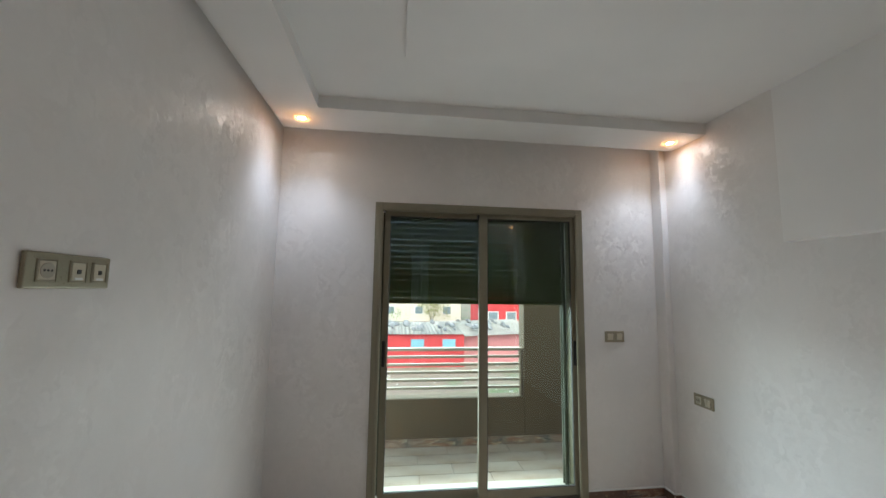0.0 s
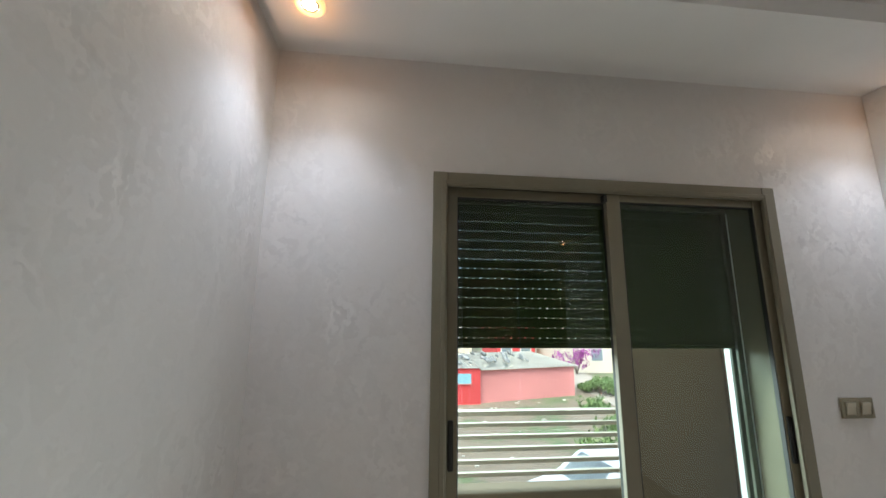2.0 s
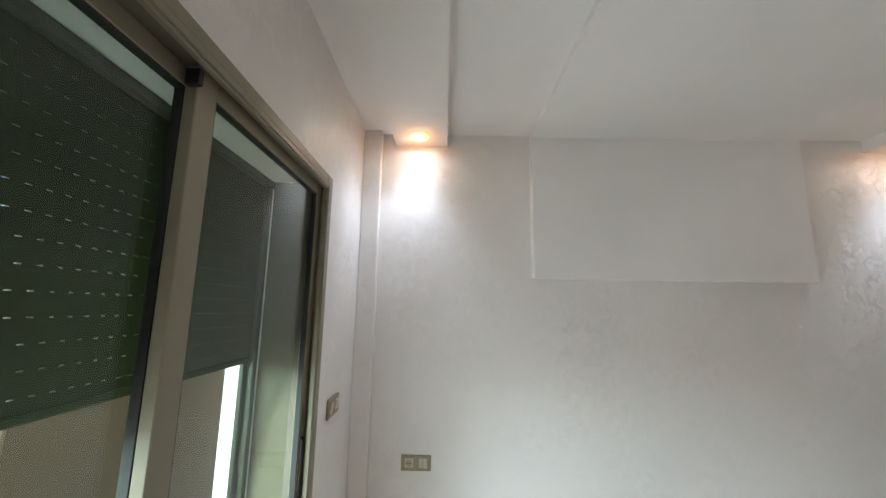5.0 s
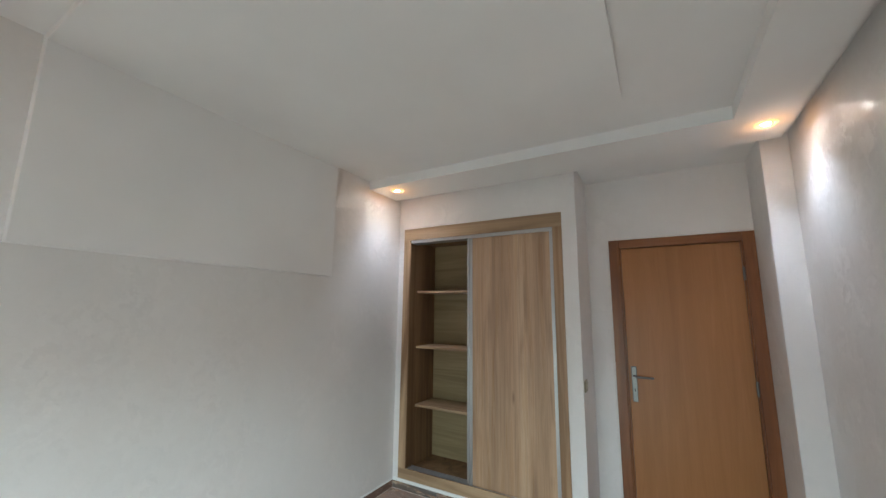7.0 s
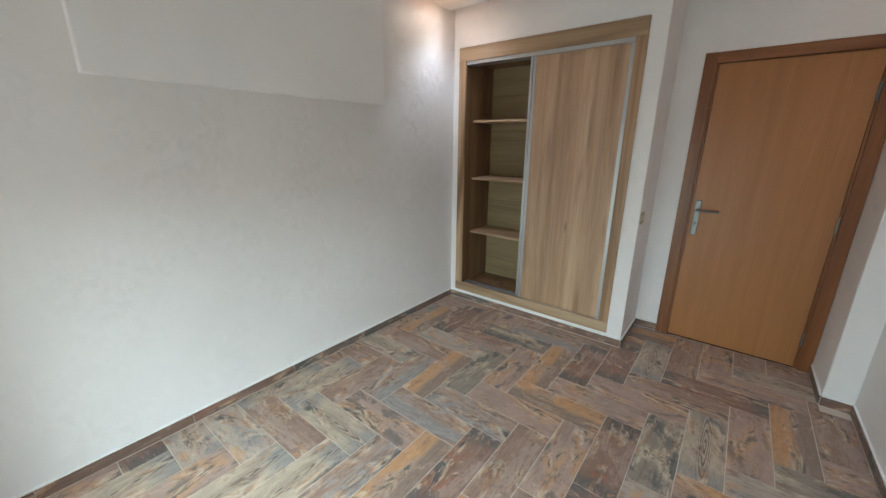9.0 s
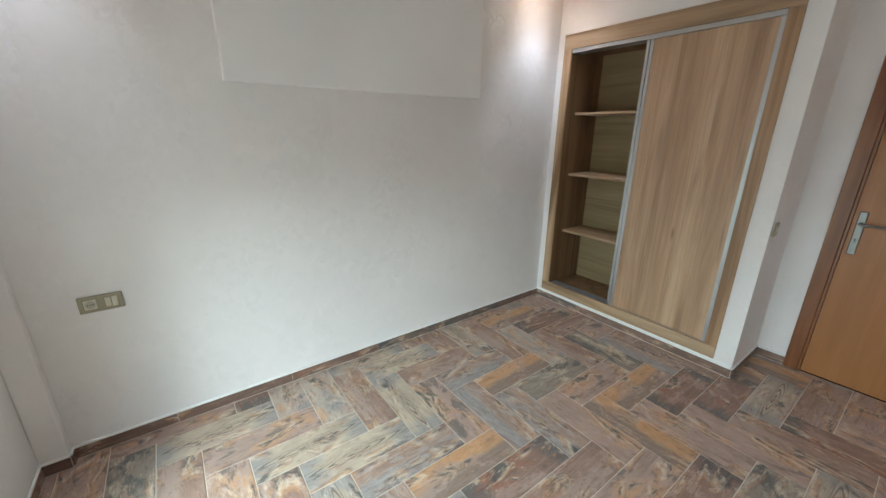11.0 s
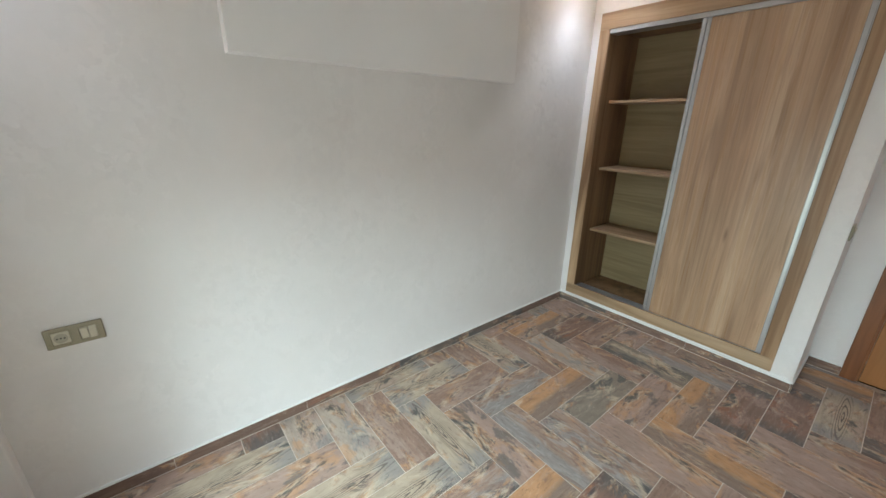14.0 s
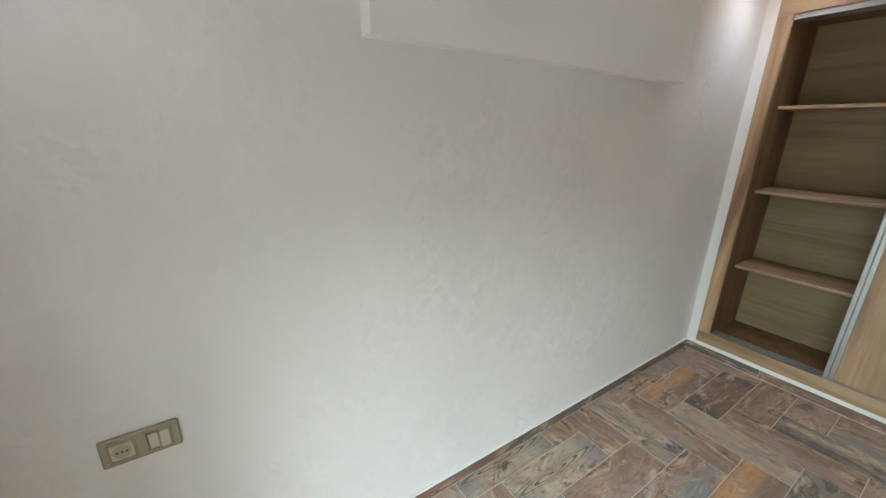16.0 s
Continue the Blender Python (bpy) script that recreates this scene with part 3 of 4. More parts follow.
part("top_track", B(IX0 + 0.004, IX1 - 0.004, -0.100, 0.004, IZ1 - 0.028, IZ1 - 0.0005, bevel=0.001), ALU, wr, "aluminium top track")
bm = B(IX0 + 0.004, IX1 - 0.004, -0.100, 0.006, IZ0 - 0.0205, IZ0 - 0.014)
for y in (-0.085, -0.060, -0.036, -0.012):
    box(bm, IX0 + 0.004, IX1 - 0.004, y - 0.002, y + 0.002, IZ0 - 0.014, IZ0 - 0.003, bevel=0.0006)
part("bottom_track", bm, ALU, wr, "twin aluminium bottom track")


def sliding_door(x0, x1, y, name):
    d = part(name, B(x0 + 0.020, x1 - 0.020, y - 0.008, y + 0.008, IZ0 - 0.002, IZ1 - 0.012), OAK_DOOR, wr, "oak-effect sliding panel")
    for side, xa in ((1, x1 - 0.022), (-1, x0)):
        bm = bmesh.new()
        box(bm, xa, xa + 0.022, y - 0.014, y + 0.012, IZ0 - 0.002, IZ1 - 0.012, bevel=0.003, seg=2)
        if side > 0:
            box(bm, xa + 0.024, xa + 0.046, y - 0.014, y + 0.016, IZ0 - 0.002, IZ1 - 0.012, bevel=0.004, seg=2)
            box(bm, xa + 0.021, xa + 0.025, y - 0.010, y + 0.004, IZ0, IZ1 - 0.014)
        else:
            box(bm, xa - 0.006, xa + 0.001, y - 0.014, y + 0.016, IZ0 - 0.002, IZ1 - 0.012, bevel=0.002)
        part("profile", bm, ALU, d, "ribbed aluminium grip profile")


sliding_door(-1.440, -0.742, -0.024, "sliding_door")
sliding_door(-1.436, -0.800, -0.072, "sliding_door")
setting("trim_plinth", B(-1.60, -0.012, 0.0005, 0.004, 0.055, 0.090), TRIMW, "white painted strip under the wardrobe frame", "trim")

# ---- room door ----
dr = thing("door_1", (-2.26, NY, 0), "closed beech-veneer room door in a stained wooden casing", "door", kind="structure")
CX0, CX1, CZ = -2.731, -1.787, 2.098
part("casing_side", B(CX1 - 0.072, CX1, NY, NY + 0.018, 0.0, CZ, bevel=0.004, seg=2), CASING, dr)
part("casing_side", B(CX0, CX0 + 0.072, NY, NY + 0.018, 0.0, CZ, bevel=0.004, seg=2), CASING, dr)
part("casing_top", B(CX0 + 0.072, CX1 - 0.072, NY, NY + 0.0175, CZ - 0.068, CZ - 0.0005, bevel=0.004, seg=2), CASING_H, dr)
bm = bmesh.new()
box(bm, -1.872, -1.841, NY - 0.20, NY - 0.001, 0.0, 2.046)
box(bm, -2.679, -2.648, NY - 0.20, NY - 0.001, 0.0, 2.046)
box(bm, -2.648, -1.872, NY - 0.20, NY - 0.001, 2.030, 2.046)
part("jamb", bm, CASING, dr)
lf = part("door_leaf", B(-2.646, -1.874, NY - 0.047, NY - 0.007, 0.006, 2.027, bevel=0.003, seg=2), BEECH, dr, "warm orange-brown beech veneer leaf")
hx, hy = -1.912, NY - 0.007
bm = B(hx - 0.019, hx + 0.019, hy, hy + 0.009, 0.845, 1.107, bevel=0.005, seg=2)
plate = part("handle_plate", bm, STEEL, lf, "satin steel lock plate")
bm = cyl(bmesh.new(), (hx, hy + 0.030, 1.034), 0.0095, 0.048, "y", 16)
part("lever", box(cyl(bm, (hx - 0.062, hy + 0.050, 1.034), 0.008, 0.135, "x", 14), hx - 0.134, hx - 0.118, hy + 0.038, hy + 0.058, 1.027, 1.041, bevel=0.004, seg=2),
     STEEL, lf, "satin steel lever handle", smooth=False)
bm = cyl(bmesh.new(), (hx, hy + 0.0092, 0.938), 0.006, 0.002, "y", 12)
box(bm, hx - 0.0025, hx + 0.0025, hy + 0.008, hy + 0.0103, 0.920, 0.936)
part("keyhole", bm, BLACK, lf)
for z in (1.80, 1.02, 0.22):
    bm = cyl(bmesh.new(), (-2.650, NY + 0.000, z), 0.0075, 0.09, "z", 12)
    cyl(bm, (-2.650, NY + 0.000, z + 0.047), 0.0055, 0.006, "z", 12)
    cyl(bm, (-2.650, NY + 0.000, z - 0.047), 0.0055, 0.006, "z", 12)
    part("hinge", bm, STEEL, dr, "small steel hinge knuckle")

# ---- recessed spotlights ----
lamp0 = thing("spotlight", (0, 0, 0), "lit recessed ceiling spotlight with amber glass ring", "spotlight", "ceiling spotlights")
part("rim", lathe(bmesh.new(), [(0.030, 0.004), (0.032, -0.005), (0.040, -0.010), (0.049, -0.009), (0.053, -0.004), (0.053, -0.0005)]), AMBER, lamp0,
     "glowing amber glass rim", True)
part("collar", lathe(bmesh.new(), [(0.031, -0.004), (0.028, -0.008), (0.024, -0.006), (0.0235, -0.002)]), STEEL, lamp0, "", True)
part("bulb", lathe(bmesh.new(), [(0.0001, -0.0045), (0.014, -0.0042), (0.0235, -0.002), (0.0235, -0.0008), (0.0001, -0.0008)]), BULB, lamp0, "bright lit bulb face", True)
for i, (x, y, lean) in enumerate(((-2.660, 3.115, (0.02, 0.10)), (-0.135, 3.125, (-0.18, 0.10)), (-0.205, 0.330, (-0.09, -0.06)), (-2.690, 0.315, (0.04, -0.04)))):
    m = Matrix.Translation((x, y, ZB))
    if i:
        copy_thing(lamp0, m)
    else:
        lamp0.matrix_basis = m
    s = new("spotlight_beam", bpy.data.lights.new("spotlight_beam", "SPOT"))
    s.data.energy, s.data.color = SPOT_WATTS, (0.89, 0.93, 1.0)
    s.data.spot_size, s.data.spot_blend, s.data.shadow_soft_size = radians(106), 1.0, 0.05
    s.matrix_basis = look((x, y, ZB - 0.028), (x + lean[0], y + lean[1], ZB - 1.028))
    g = new("spotlight_ring_glow", bpy.data.lights.new("spotlight_ring_glow", "POINT"))
    g.data.energy, g.data.color, g.data.shadow_soft_size = GLOW_WATTS, (1.0, 0.42, 0.10), 0.03
    g.matrix_basis = Matrix.Translation((x, y, ZB - 0.045))


# ---- sockets and switches ----
def plate_body(w, h, parent):
    part("plate", B(-w / 2, w / 2, -0.011, -0.0003, -h / 2, h / 2, bevel=0.004, seg=3), PLATE, parent, "champagne plastic cover plate")


def module_rim(x, parent, half=0.0275):
    """A raised square rim round one module of a plate."""
    bm = bmesh.new()
    w = 0.0032
    box(bm, x - half, x - half + w, -0.0132, -0.0105, -half, half, bevel=0.0008)
    box(bm, x + half - w, x + half, -0.0132, -0.0105, -half, half, bevel=0.0008)
    box(bm, x - half + w, x + half - w, -0.0131, -0.0105, half - w, half, bevel=0.0008)
    box(bm, x - half + w, x + half - w, -0.0131, -0.0105, -half, -half + w, bevel=0.0008)
    part("module_rim", bm, PLATE, parent, "raised champagne rim")


def socket_insert(x, parent):
    module_rim(x, parent)
    bm = B(x - 0.023, x + 0.023, -0.0135, -0.010, -0.023, 0.023, bevel=0.002)
    ins = part("socket_insert", bm, INSERT, parent, "ivory socket insert")
    # flat disc in darker ivory: the well's shade is put into its colour
    part("socket_well", cyl(bmesh.new(), (x, -0.0138, 0), 0.0185, 0.002, "y", 24), rough_mat("ivory_shadow", (0.42, 0.39, 0.31), 0.4), ins)
    bm = bmesh.new()
    for dx in (-0.0095, 0, 0.0095):
        cyl(bm, (x + dx, -0.0150, 0.0), 0.0028, 0.0008, "y", 10)
    part("contact", bm, BLACK, ins, "dark contact holes")


def rocker(x, parent, halves=1):
    module_rim(x, parent)
    w = 0.046 / halves
    for k in range(halves):
        x0 = x - 0.023 + k * w
        bm = B(x0 + 0.0008, x0 + w - 0.0008, -0.015, -0.010, -0.023, 0.023, bevel=0.002)
        for v in bm.verts:
            if v.co.y < -0.0125:
                v.co.y -= 0.0035 * (v.co.z / 0.023) * (1 if k == 0 else -1)
        part("rocker", bm, INSERT, parent, "ivory switch rocker")


def data_insert(x, parent):
    module_rim(x, parent)
    ins = part("data_insert", B(x - 0.021, x + 0.021, -0.0135, -0.010, -0.023, 0.023, bevel=0.002), INSERT, parent, "ivory outlet insert")
    part("jack", B(x - 0.006, x + 0.006, -0.0145, -0.0132, -0.006, 0.006, bevel=0.0015), BLACK, ins, "black jack opening")
    part("flap", B(x - 0.012, x + 0.012, -0.0150, -0.0130, -0.021, -0.015), TRIMW, ins)


sock = thing("socket_plate", (0, 0, 0), "champagne double plate with socket and switch rocker", "wall socket")
plate_body(0.158, 0.078, sock)
socket_insert(-0.037, sock)
rocker(0.037, sock, 2)
sock.matrix_basis = pose(XE, 3.103, 0.768, 0, 0, -90)
sw = thing("light_switch", (0, 0, 0), "champagne double light switch plate beside the balcony door", "light switch")
plate_body(0.153, 0.082, sw)
rocker(-0.036, sw)
rocker(0.036, sw)
sw.matrix_basis = pose(-0.407, YN, 1.147, 0, 0, 0)
tri = thing("socket_plate", (0, 0, 0), "champagne triple plate with socket and two data outlets", "wall socket")
plate_body(0.250, 0.086, tri)
socket_insert(-0.070, tri)
data_insert(0.018, tri)
data_insert(0.086, tri)
tri.matrix_basis = pose(XW, 1.847, 1.517, 0, 0, 90)
nsw = thing("light_switch", (0, 0, 0), "small champagne switch plate in the door recess", "light switch")
plate_body(0.082, 0.082, nsw)
rocker(0.0, nsw)
nsw.matrix_basis = pose(NX1, -0.066, 1.0, 0, 0, -90)

# ---- balcony ----
BY = 4.50
setting("balcony_slab", B(-4.2, -0.05, YN + T, BY + 0.16, -0.22, -0.03), GROUT, "balcony floor slab", "balcony floor")
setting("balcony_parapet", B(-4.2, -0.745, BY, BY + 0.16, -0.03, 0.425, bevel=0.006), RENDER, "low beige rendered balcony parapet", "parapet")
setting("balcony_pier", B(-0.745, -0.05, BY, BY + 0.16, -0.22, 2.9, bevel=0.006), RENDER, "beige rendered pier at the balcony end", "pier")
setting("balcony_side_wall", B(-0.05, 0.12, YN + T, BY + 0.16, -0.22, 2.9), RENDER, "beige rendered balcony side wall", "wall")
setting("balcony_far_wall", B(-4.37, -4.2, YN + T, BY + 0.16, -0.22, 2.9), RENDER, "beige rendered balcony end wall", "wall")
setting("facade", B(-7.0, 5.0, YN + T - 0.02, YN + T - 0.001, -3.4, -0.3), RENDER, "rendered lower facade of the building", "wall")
# unseen upper facade, added to keep the sun off the balcony rail
setting("facade_shade_wall", B(-7.0, 5.0, YN + 0.02, YN + T - 0.001, 3.001, 9.5), RENDER, "unseen rendered upper wall added to shade the balcony", "wall")
rail = thing("balcony_railing", (-2.4, BY + 0.08, 0.425), "cream painted steel balcony railing with level bars", "railing")
part("top_rail", B(-4.19, -0.747, BY + 0.045, BY + 0.105, 0.868, 0.898, bevel=0.003), RAILP, rail)
bar = None
for k in range(5):
    if bar is None:
        ob = part("bar", B(-4.19, -0.775, BY + 0.062, BY + 0.092, -0.011, 0.014, bevel=0.002), RAILP, rail)
        bar = ob.data
    else:
        ob = new("bar", bar)
        ob.parent, ob.matrix_parent_inverse = rail, Matrix.Translation(-rail.location)
    ob.location.z = 0.806 - 0.075 * k
for x in (-0.775, -2.45, -4.17):
    part("post", B(x, x + 0.022, BY + 0.060, BY + 0.094, 0.425, 0.868, bevel=0.002), RAILP, rail)

# ---- outdoors ----
GZ = -3.3
DIRT = mat("dry_earth_and_grass", (0.3, 0.24, 0.17), 0.95)
nd = Nodes(DIRT)
vd = nd.coords()
cd = nd.ramp(nd.noise(vd, 0.35, 6.0), [(0.3, (0.20, 0.155, 0.11)), (0.54, (0.17, 0.135, 0.09)), (0.62, (0.085, 0.125, 0.045)), (0.78, (0.07, 0.12, 0.035))])
nd.put("Base Color", nd.mix(nd.span(nd.noise(vd, 9.0, 4.0), 0.4, 0.7, 0, 0.5), cd, (0.24, 0.20, 0.15)))
nd.bump(nd.noise(vd, 6.0, 5.0), 0.5, 0.05)
setting("ground", B(-300, 300, YN + T, 500, GZ - 0.5, GZ), DIRT, "dry earth ground with patches of grass", "ground")
ROAD = rough_mat("dusty_track", (0.36, 0.31, 0.26), 0.95, 3, 0.15, 0.3)
bm = B(9.7, 13.0, 8.0, 36.0, GZ - 0.05, GZ + 0.02)
bmesh.ops.rotate(bm, verts=bm.verts, cent=(11, 22, GZ), matrix=Matrix.Rotation(radians(-5), 3, "Z"))
setting("road", bm, ROAD, "dusty unpaved track beside the lot", "road")

RED = rough_mat("red_painted_render", (0.55, 0.055, 0.055), 0.85, 2, 0.15, 0.3)
PINK = rough_mat("faded_pink_render", (0.62, 0.24, 0.22), 0.9, 1.5, 0.15, 0.3)
SHEET = rough_mat("pale_corrugated_sheet", (0.58, 0.55, 0.47), 0.6, 1.2, 0.25, 0.1)
BLUEW = rough_mat("light_blue_shutter", (0.22, 0.42, 0.48), 0.6, 4, 0.1, 0.1)
STONE = rough_mat("grey_roof_ballast", (0.30, 0.30, 0.29), 0.9, 3, 0.3, 0.3)


def corrugated(x0, x1, y0, y1, z0, z1, pitch=0.25):
    """A corrugated roof sheet rising from the front to the back."""
    bm, k = bmesh.new(), int((x1 - x0) / (pitch / 2))
    front = [bm.verts.new((x0 + (x1 - x0) * i / k, y0, z0 + (0.05 if i % 2 else 0))) for i in range(k + 1)]
    back = [bm.verts.new((x0 + (x1 - x0) * i / k, y1, z1 + (0.05 if i % 2 else 0))) for i in range(k + 1)]
    for i in range(k):
        bm.faces.new((front[i], front[i + 1], back[i + 1], back[i]))
    bmesh.ops.solidify(bm, geom=bm.faces[:], thickness=0.03)
    return bm


house = thing("house", (-1.0, 26.0, GZ), "low red painted house with light blue windows", "house")
part("wall", B(-9.0, 2.2, 24.0, 29.0, GZ - 0.1, -1.35), RED, house)
part("roof", corrugated(-9.1, 2.3, 23.9, 29.2, -1.33, -1.05), SHEET, house, "pale sheet roof weighted with stones")
for x in (-4.2, -1.1, 0.85):
    w = part("window", B(x, x + 0.8, 23.95, 23.999, -2.16, -1.62), BLUEW, house, "light blue painted window")
    part("sill", B(x - 0.05, x + 0.85, 23.9, 23.999, -2.21, -2.165), PINK, w)
shed = thing("shed", (5.4, 27.0, GZ), "low faded pink shed with corrugated sheet roof", "shed")
bm = B(0, 6.9, 0, 5.0, GZ - 0.1, -1.5)
bmesh.ops.rotate(bm, verts=bm.verts, cent=(0, 0, 0), matrix=Matrix.Rotation(radians(16), 3, "Z"))
bmesh.ops.translate(bm, verts=bm.verts, vec=(2.22, 24.3, 0))
part("wall", bm, PINK, shed)
bm = corrugated(-0.1, 7.1, -0.2, 5.2, -1.48, -1.0)
bmesh.ops.rotate(bm, verts=bm.verts, cent=(0, 0, 0), matrix=Matrix.Rotation(radians(16), 3, "Z"))
bmesh.ops.translate(bm, verts=bm.verts, vec=(2.22, 24.3, 0))
part("roof", bm, SHEET, shed, "pale corrugated sheet roof")
bm = bmesh.new()
rnd = random.Random(4)
for k in range(60):
    x, y = rnd.uniform(-6, 5.5), rnd.uniform(24.8, 28.6)
    z = -1.26 + (y - 24) * 0.055 + (0.12 if x > 2.3 else 0)
    r = rnd.uniform(0.10, 0.26)
    bmesh.ops.create_icosphere(bm, subdivisions=1, radius=r, matrix=Matrix.LocRotScale((x, y, z + r * 0.3), Euler((rnd.random(), rnd.random(), rnd.random())), (1.2, 1, 0.6)))
tagged(solid("roof_stones", bm, STONE), "grey stones and tyres weighing down the sheet roofs", "stones", kind="stuff")

BEIGE = rough_mat("pale_beige_render", (0.66, 0.58, 0.46), 0.9, 1.0, 0.1, 0.2)
FAR = rough_mat("far_white_render", (0.66, 0.62, 0.56), 0.9, 0.6, 0.15, 0.2)
PANE = rough_mat("far_dark_pane", (0.22, 0.27, 0.29), 0.25, 1.0, 0.2, 0.0)


def building(x0, x1, y0, y1, h, material, label, wins, win_w=1.3, win_h=1.2, storeys=2):
    b = thing("building", ((x0 + x1) / 2, y0, GZ), label, "building")
    part("wall", B(x0, x1, y0, y1, GZ - 0.1, GZ + h), material, b)
    part("parapet", B(x0 - 0.1, x1 + 0.1, y0 - 0.1, y1 + 0.1, GZ + h, GZ + h + 0.4), material, b)
    for s in range(storeys):
        for k in range(wins):
            x, z = x0 + (x1 - x0) * (k + 0.5) / wins, GZ + 1.0 + s * 3.0
            w = part("window", B(x - win_w / 2, x + win_w / 2, y0 - 0.04, y0 - 0.002, z, z + win_h), FAR, b, "white window surround")
            part("pane", B(x - win_w / 2 + 0.12, x + win_w / 2 - 0.12, y0 - 0.06, y0 - 0.041, z + 0.1, z + win_h - 0.1), PANE, w)


building(13.5, 44.0, 36.0, 46.0, 7.0, BEIGE, "long pale beige building behind the lot", 7)
building(-30.0, -8.0, 52.0, 62.0, 3.6, FAR, "distant low white rendered house", 5, storeys=1)
building(-5.0, 7.5, 56.0, 64.0, 3.0, BEIGE, "distant low beige house", 3, storeys=1)
building(8.2, 12.6, 44.0, 52.0, 3.9, RED, "distant red painted house", 2, storeys=1)

LEAF = rough_mat("green_leaves", (0.12, 0.19, 0.06), 0.7, 2, 0.2, 0.0, 0.0, (0.17, 0.24, 0.08))
LEAFY = rough_mat("yellow_green_leaves", (0.24, 0.25, 0.05), 0.7, 2, 0.3, 0.0)
PURPLE = rough_mat("magenta_blossom", (0.36, 0.05, 0.30), 0.7, 2, 0.3, 0.0)
BARK = rough_mat("grey_bark", (0.16, 0.12, 0.09), 0.9, 10, 0.3, 0.4)


def bush(name, x, y, r, h, material, label, category, seed, leaves=420):
    rnd = random.Random(seed)
    t = thing(name, (x, y, GZ), label, category)
    bm = bmesh.new()
    for k in range(5):
        a = 2 * math.pi * k / 5 + rnd.random()
        lean = Matrix.Rotation(0.35, 4, (math.cos(a), math.sin(a), 0))
        bmesh.ops.create_cone(bm, cap_ends=True, segments=6, radius1=0.05, radius2=0.015, depth=h * 0.7,
                              matrix=Matrix.Translation((x, y, GZ)) @ lean @ Matrix.Translation((0, 0, h * 0.33)))
    part("stem", bm, BARK, t)
    vs, fs = [], []
    lumps = [(rnd.gauss(0, r * 0.5), rnd.gauss(0, r * 0.4), h * rnd.uniform(0.35, 0.85), rnd.uniform(0.3, 0.55) * r) for _ in range(9)]
    for _ in range(leaves):
        lx, ly, lz, lr = rnd.choice(lumps)
        d = Vector((rnd.gauss(0, 1), rnd.gauss(0, 1), rnd.gauss(0, 0.8))).normalized() * lr * rnd.uniform(0.6, 1.1)
        c = Vector((x + lx + d.x, y + ly + d.y, max(GZ + 0.05, GZ + lz + d.z)))
        q = Euler((rnd.uniform(0, 6), rnd.uniform(0, 6), rnd.uniform(0, 6))).to_matrix()
        s, i = rnd.uniform(0.07, 0.15), len(vs)
        vs += [tuple(c + q @ Vector(p)) for p in ((-s, 0, 0), (0, -s * 0.5, 0.02), (s, 0, 0), (0, s * 0.5, 0.02))]
        fs.append((i, i + 1, i + 2, i + 3))
    me = bpy.data.meshes.new("crown")
    me.from_pydata(vs, [], fs)
    me.materials.append(material)
    c = new("crown", me)
    c.parent, c.matrix_parent_inverse = t, Matrix.Translation(-t.location)


for k in range(16):
    u = k / 15
    bush("bush", 10.3 + 5.6 * u + 0.4 * math.sin(k * 2.3), 27.2 - 5.0 * u + 0.7 * math.sin(k * 1.7), 0.60 + 0.25 * ((k * 7) % 5) / 5,
         0.55 + 0.6 * ((k * 3) % 7) / 7, LEAF, "leafy green bush beside the dusty track", "bush", 20 + k, 520)
for k, (x, y) in enumerate(((8.2, 22.4), (7.2, 18.6), (5.2, 16.4))):
    bush("weeds", x, y, 0.9, 0.35, LEAF, "low green weeds on the bare lot", "weeds", 40 + k, 300)
bush("bougainvillea", 13.2, 35.0, 1.1, 2.6, PURPLE, "magenta bougainvillea in bloom by the wall", "shrub", 51, 600)
bush("tree", 3.0, 54.0, 3.2, 4.6, LEAFY, "yellow-green tree among distant houses", "tree", 61, 900)
bush("tree", -5.5, 50.0, 2.4, 3.6, LEAF, "green tree among distant houses", "tree", 62, 800)

bm = bmesh.new()
rnd = random.Random(9)
for k in range(160):
    x, y, s = rnd.uniform(-6, 13), rnd.uniform(12, 30), rnd.uniform(0.03, 0.10)
    box(bm, x, x + s * 2, y, y + s, GZ - 0.01, GZ + s * 0.6)
tagged(solid("litter", bm, SHEET), "scattered white litter and stones on the ground", "litter", kind="stuff")

# parked car
CARW = rough_mat("white_car_paint", (0.72, 0.75, 0.77), 0.25, 4, 0.03, 0.0)
CARG = rough_mat("car_window_glass", (0.36, 0.40, 0.40), 0.3, 4, 0.1, 0.0)
TYRE = rough_mat("tyre_rubber", (0.025, 0.025, 0.025), 0.85, 20, 0.2, 0.1)
car = thing("car", (0, 0, 0), "white parked hatchback car on the bare lot", "car")


def car_shell(points, half, inset):
    bm = bmesh.new()
    n = len(points)
    L = [bm.verts.new((x, -half + (inset if z > 0.95 else 0), z)) for x, z in points]
    R = [bm.verts.new((x, half - (inset if z > 0.95 else 0), z)) for x, z in points]
    bm.faces.new(L)
    bm.faces.new(R[::-1])
    for i in range(n):
        bm.faces.new((L[i], R[i], R[(i + 1) % n], L[(i + 1) % n]))
    bmesh.ops.recalc_face_normals(bm, faces=bm.faces)
    bmesh.ops.bevel(bm, geom=bm.edges[:], offset=0.05, segments=2, affect="EDGES", profile=0.5)
    return bm


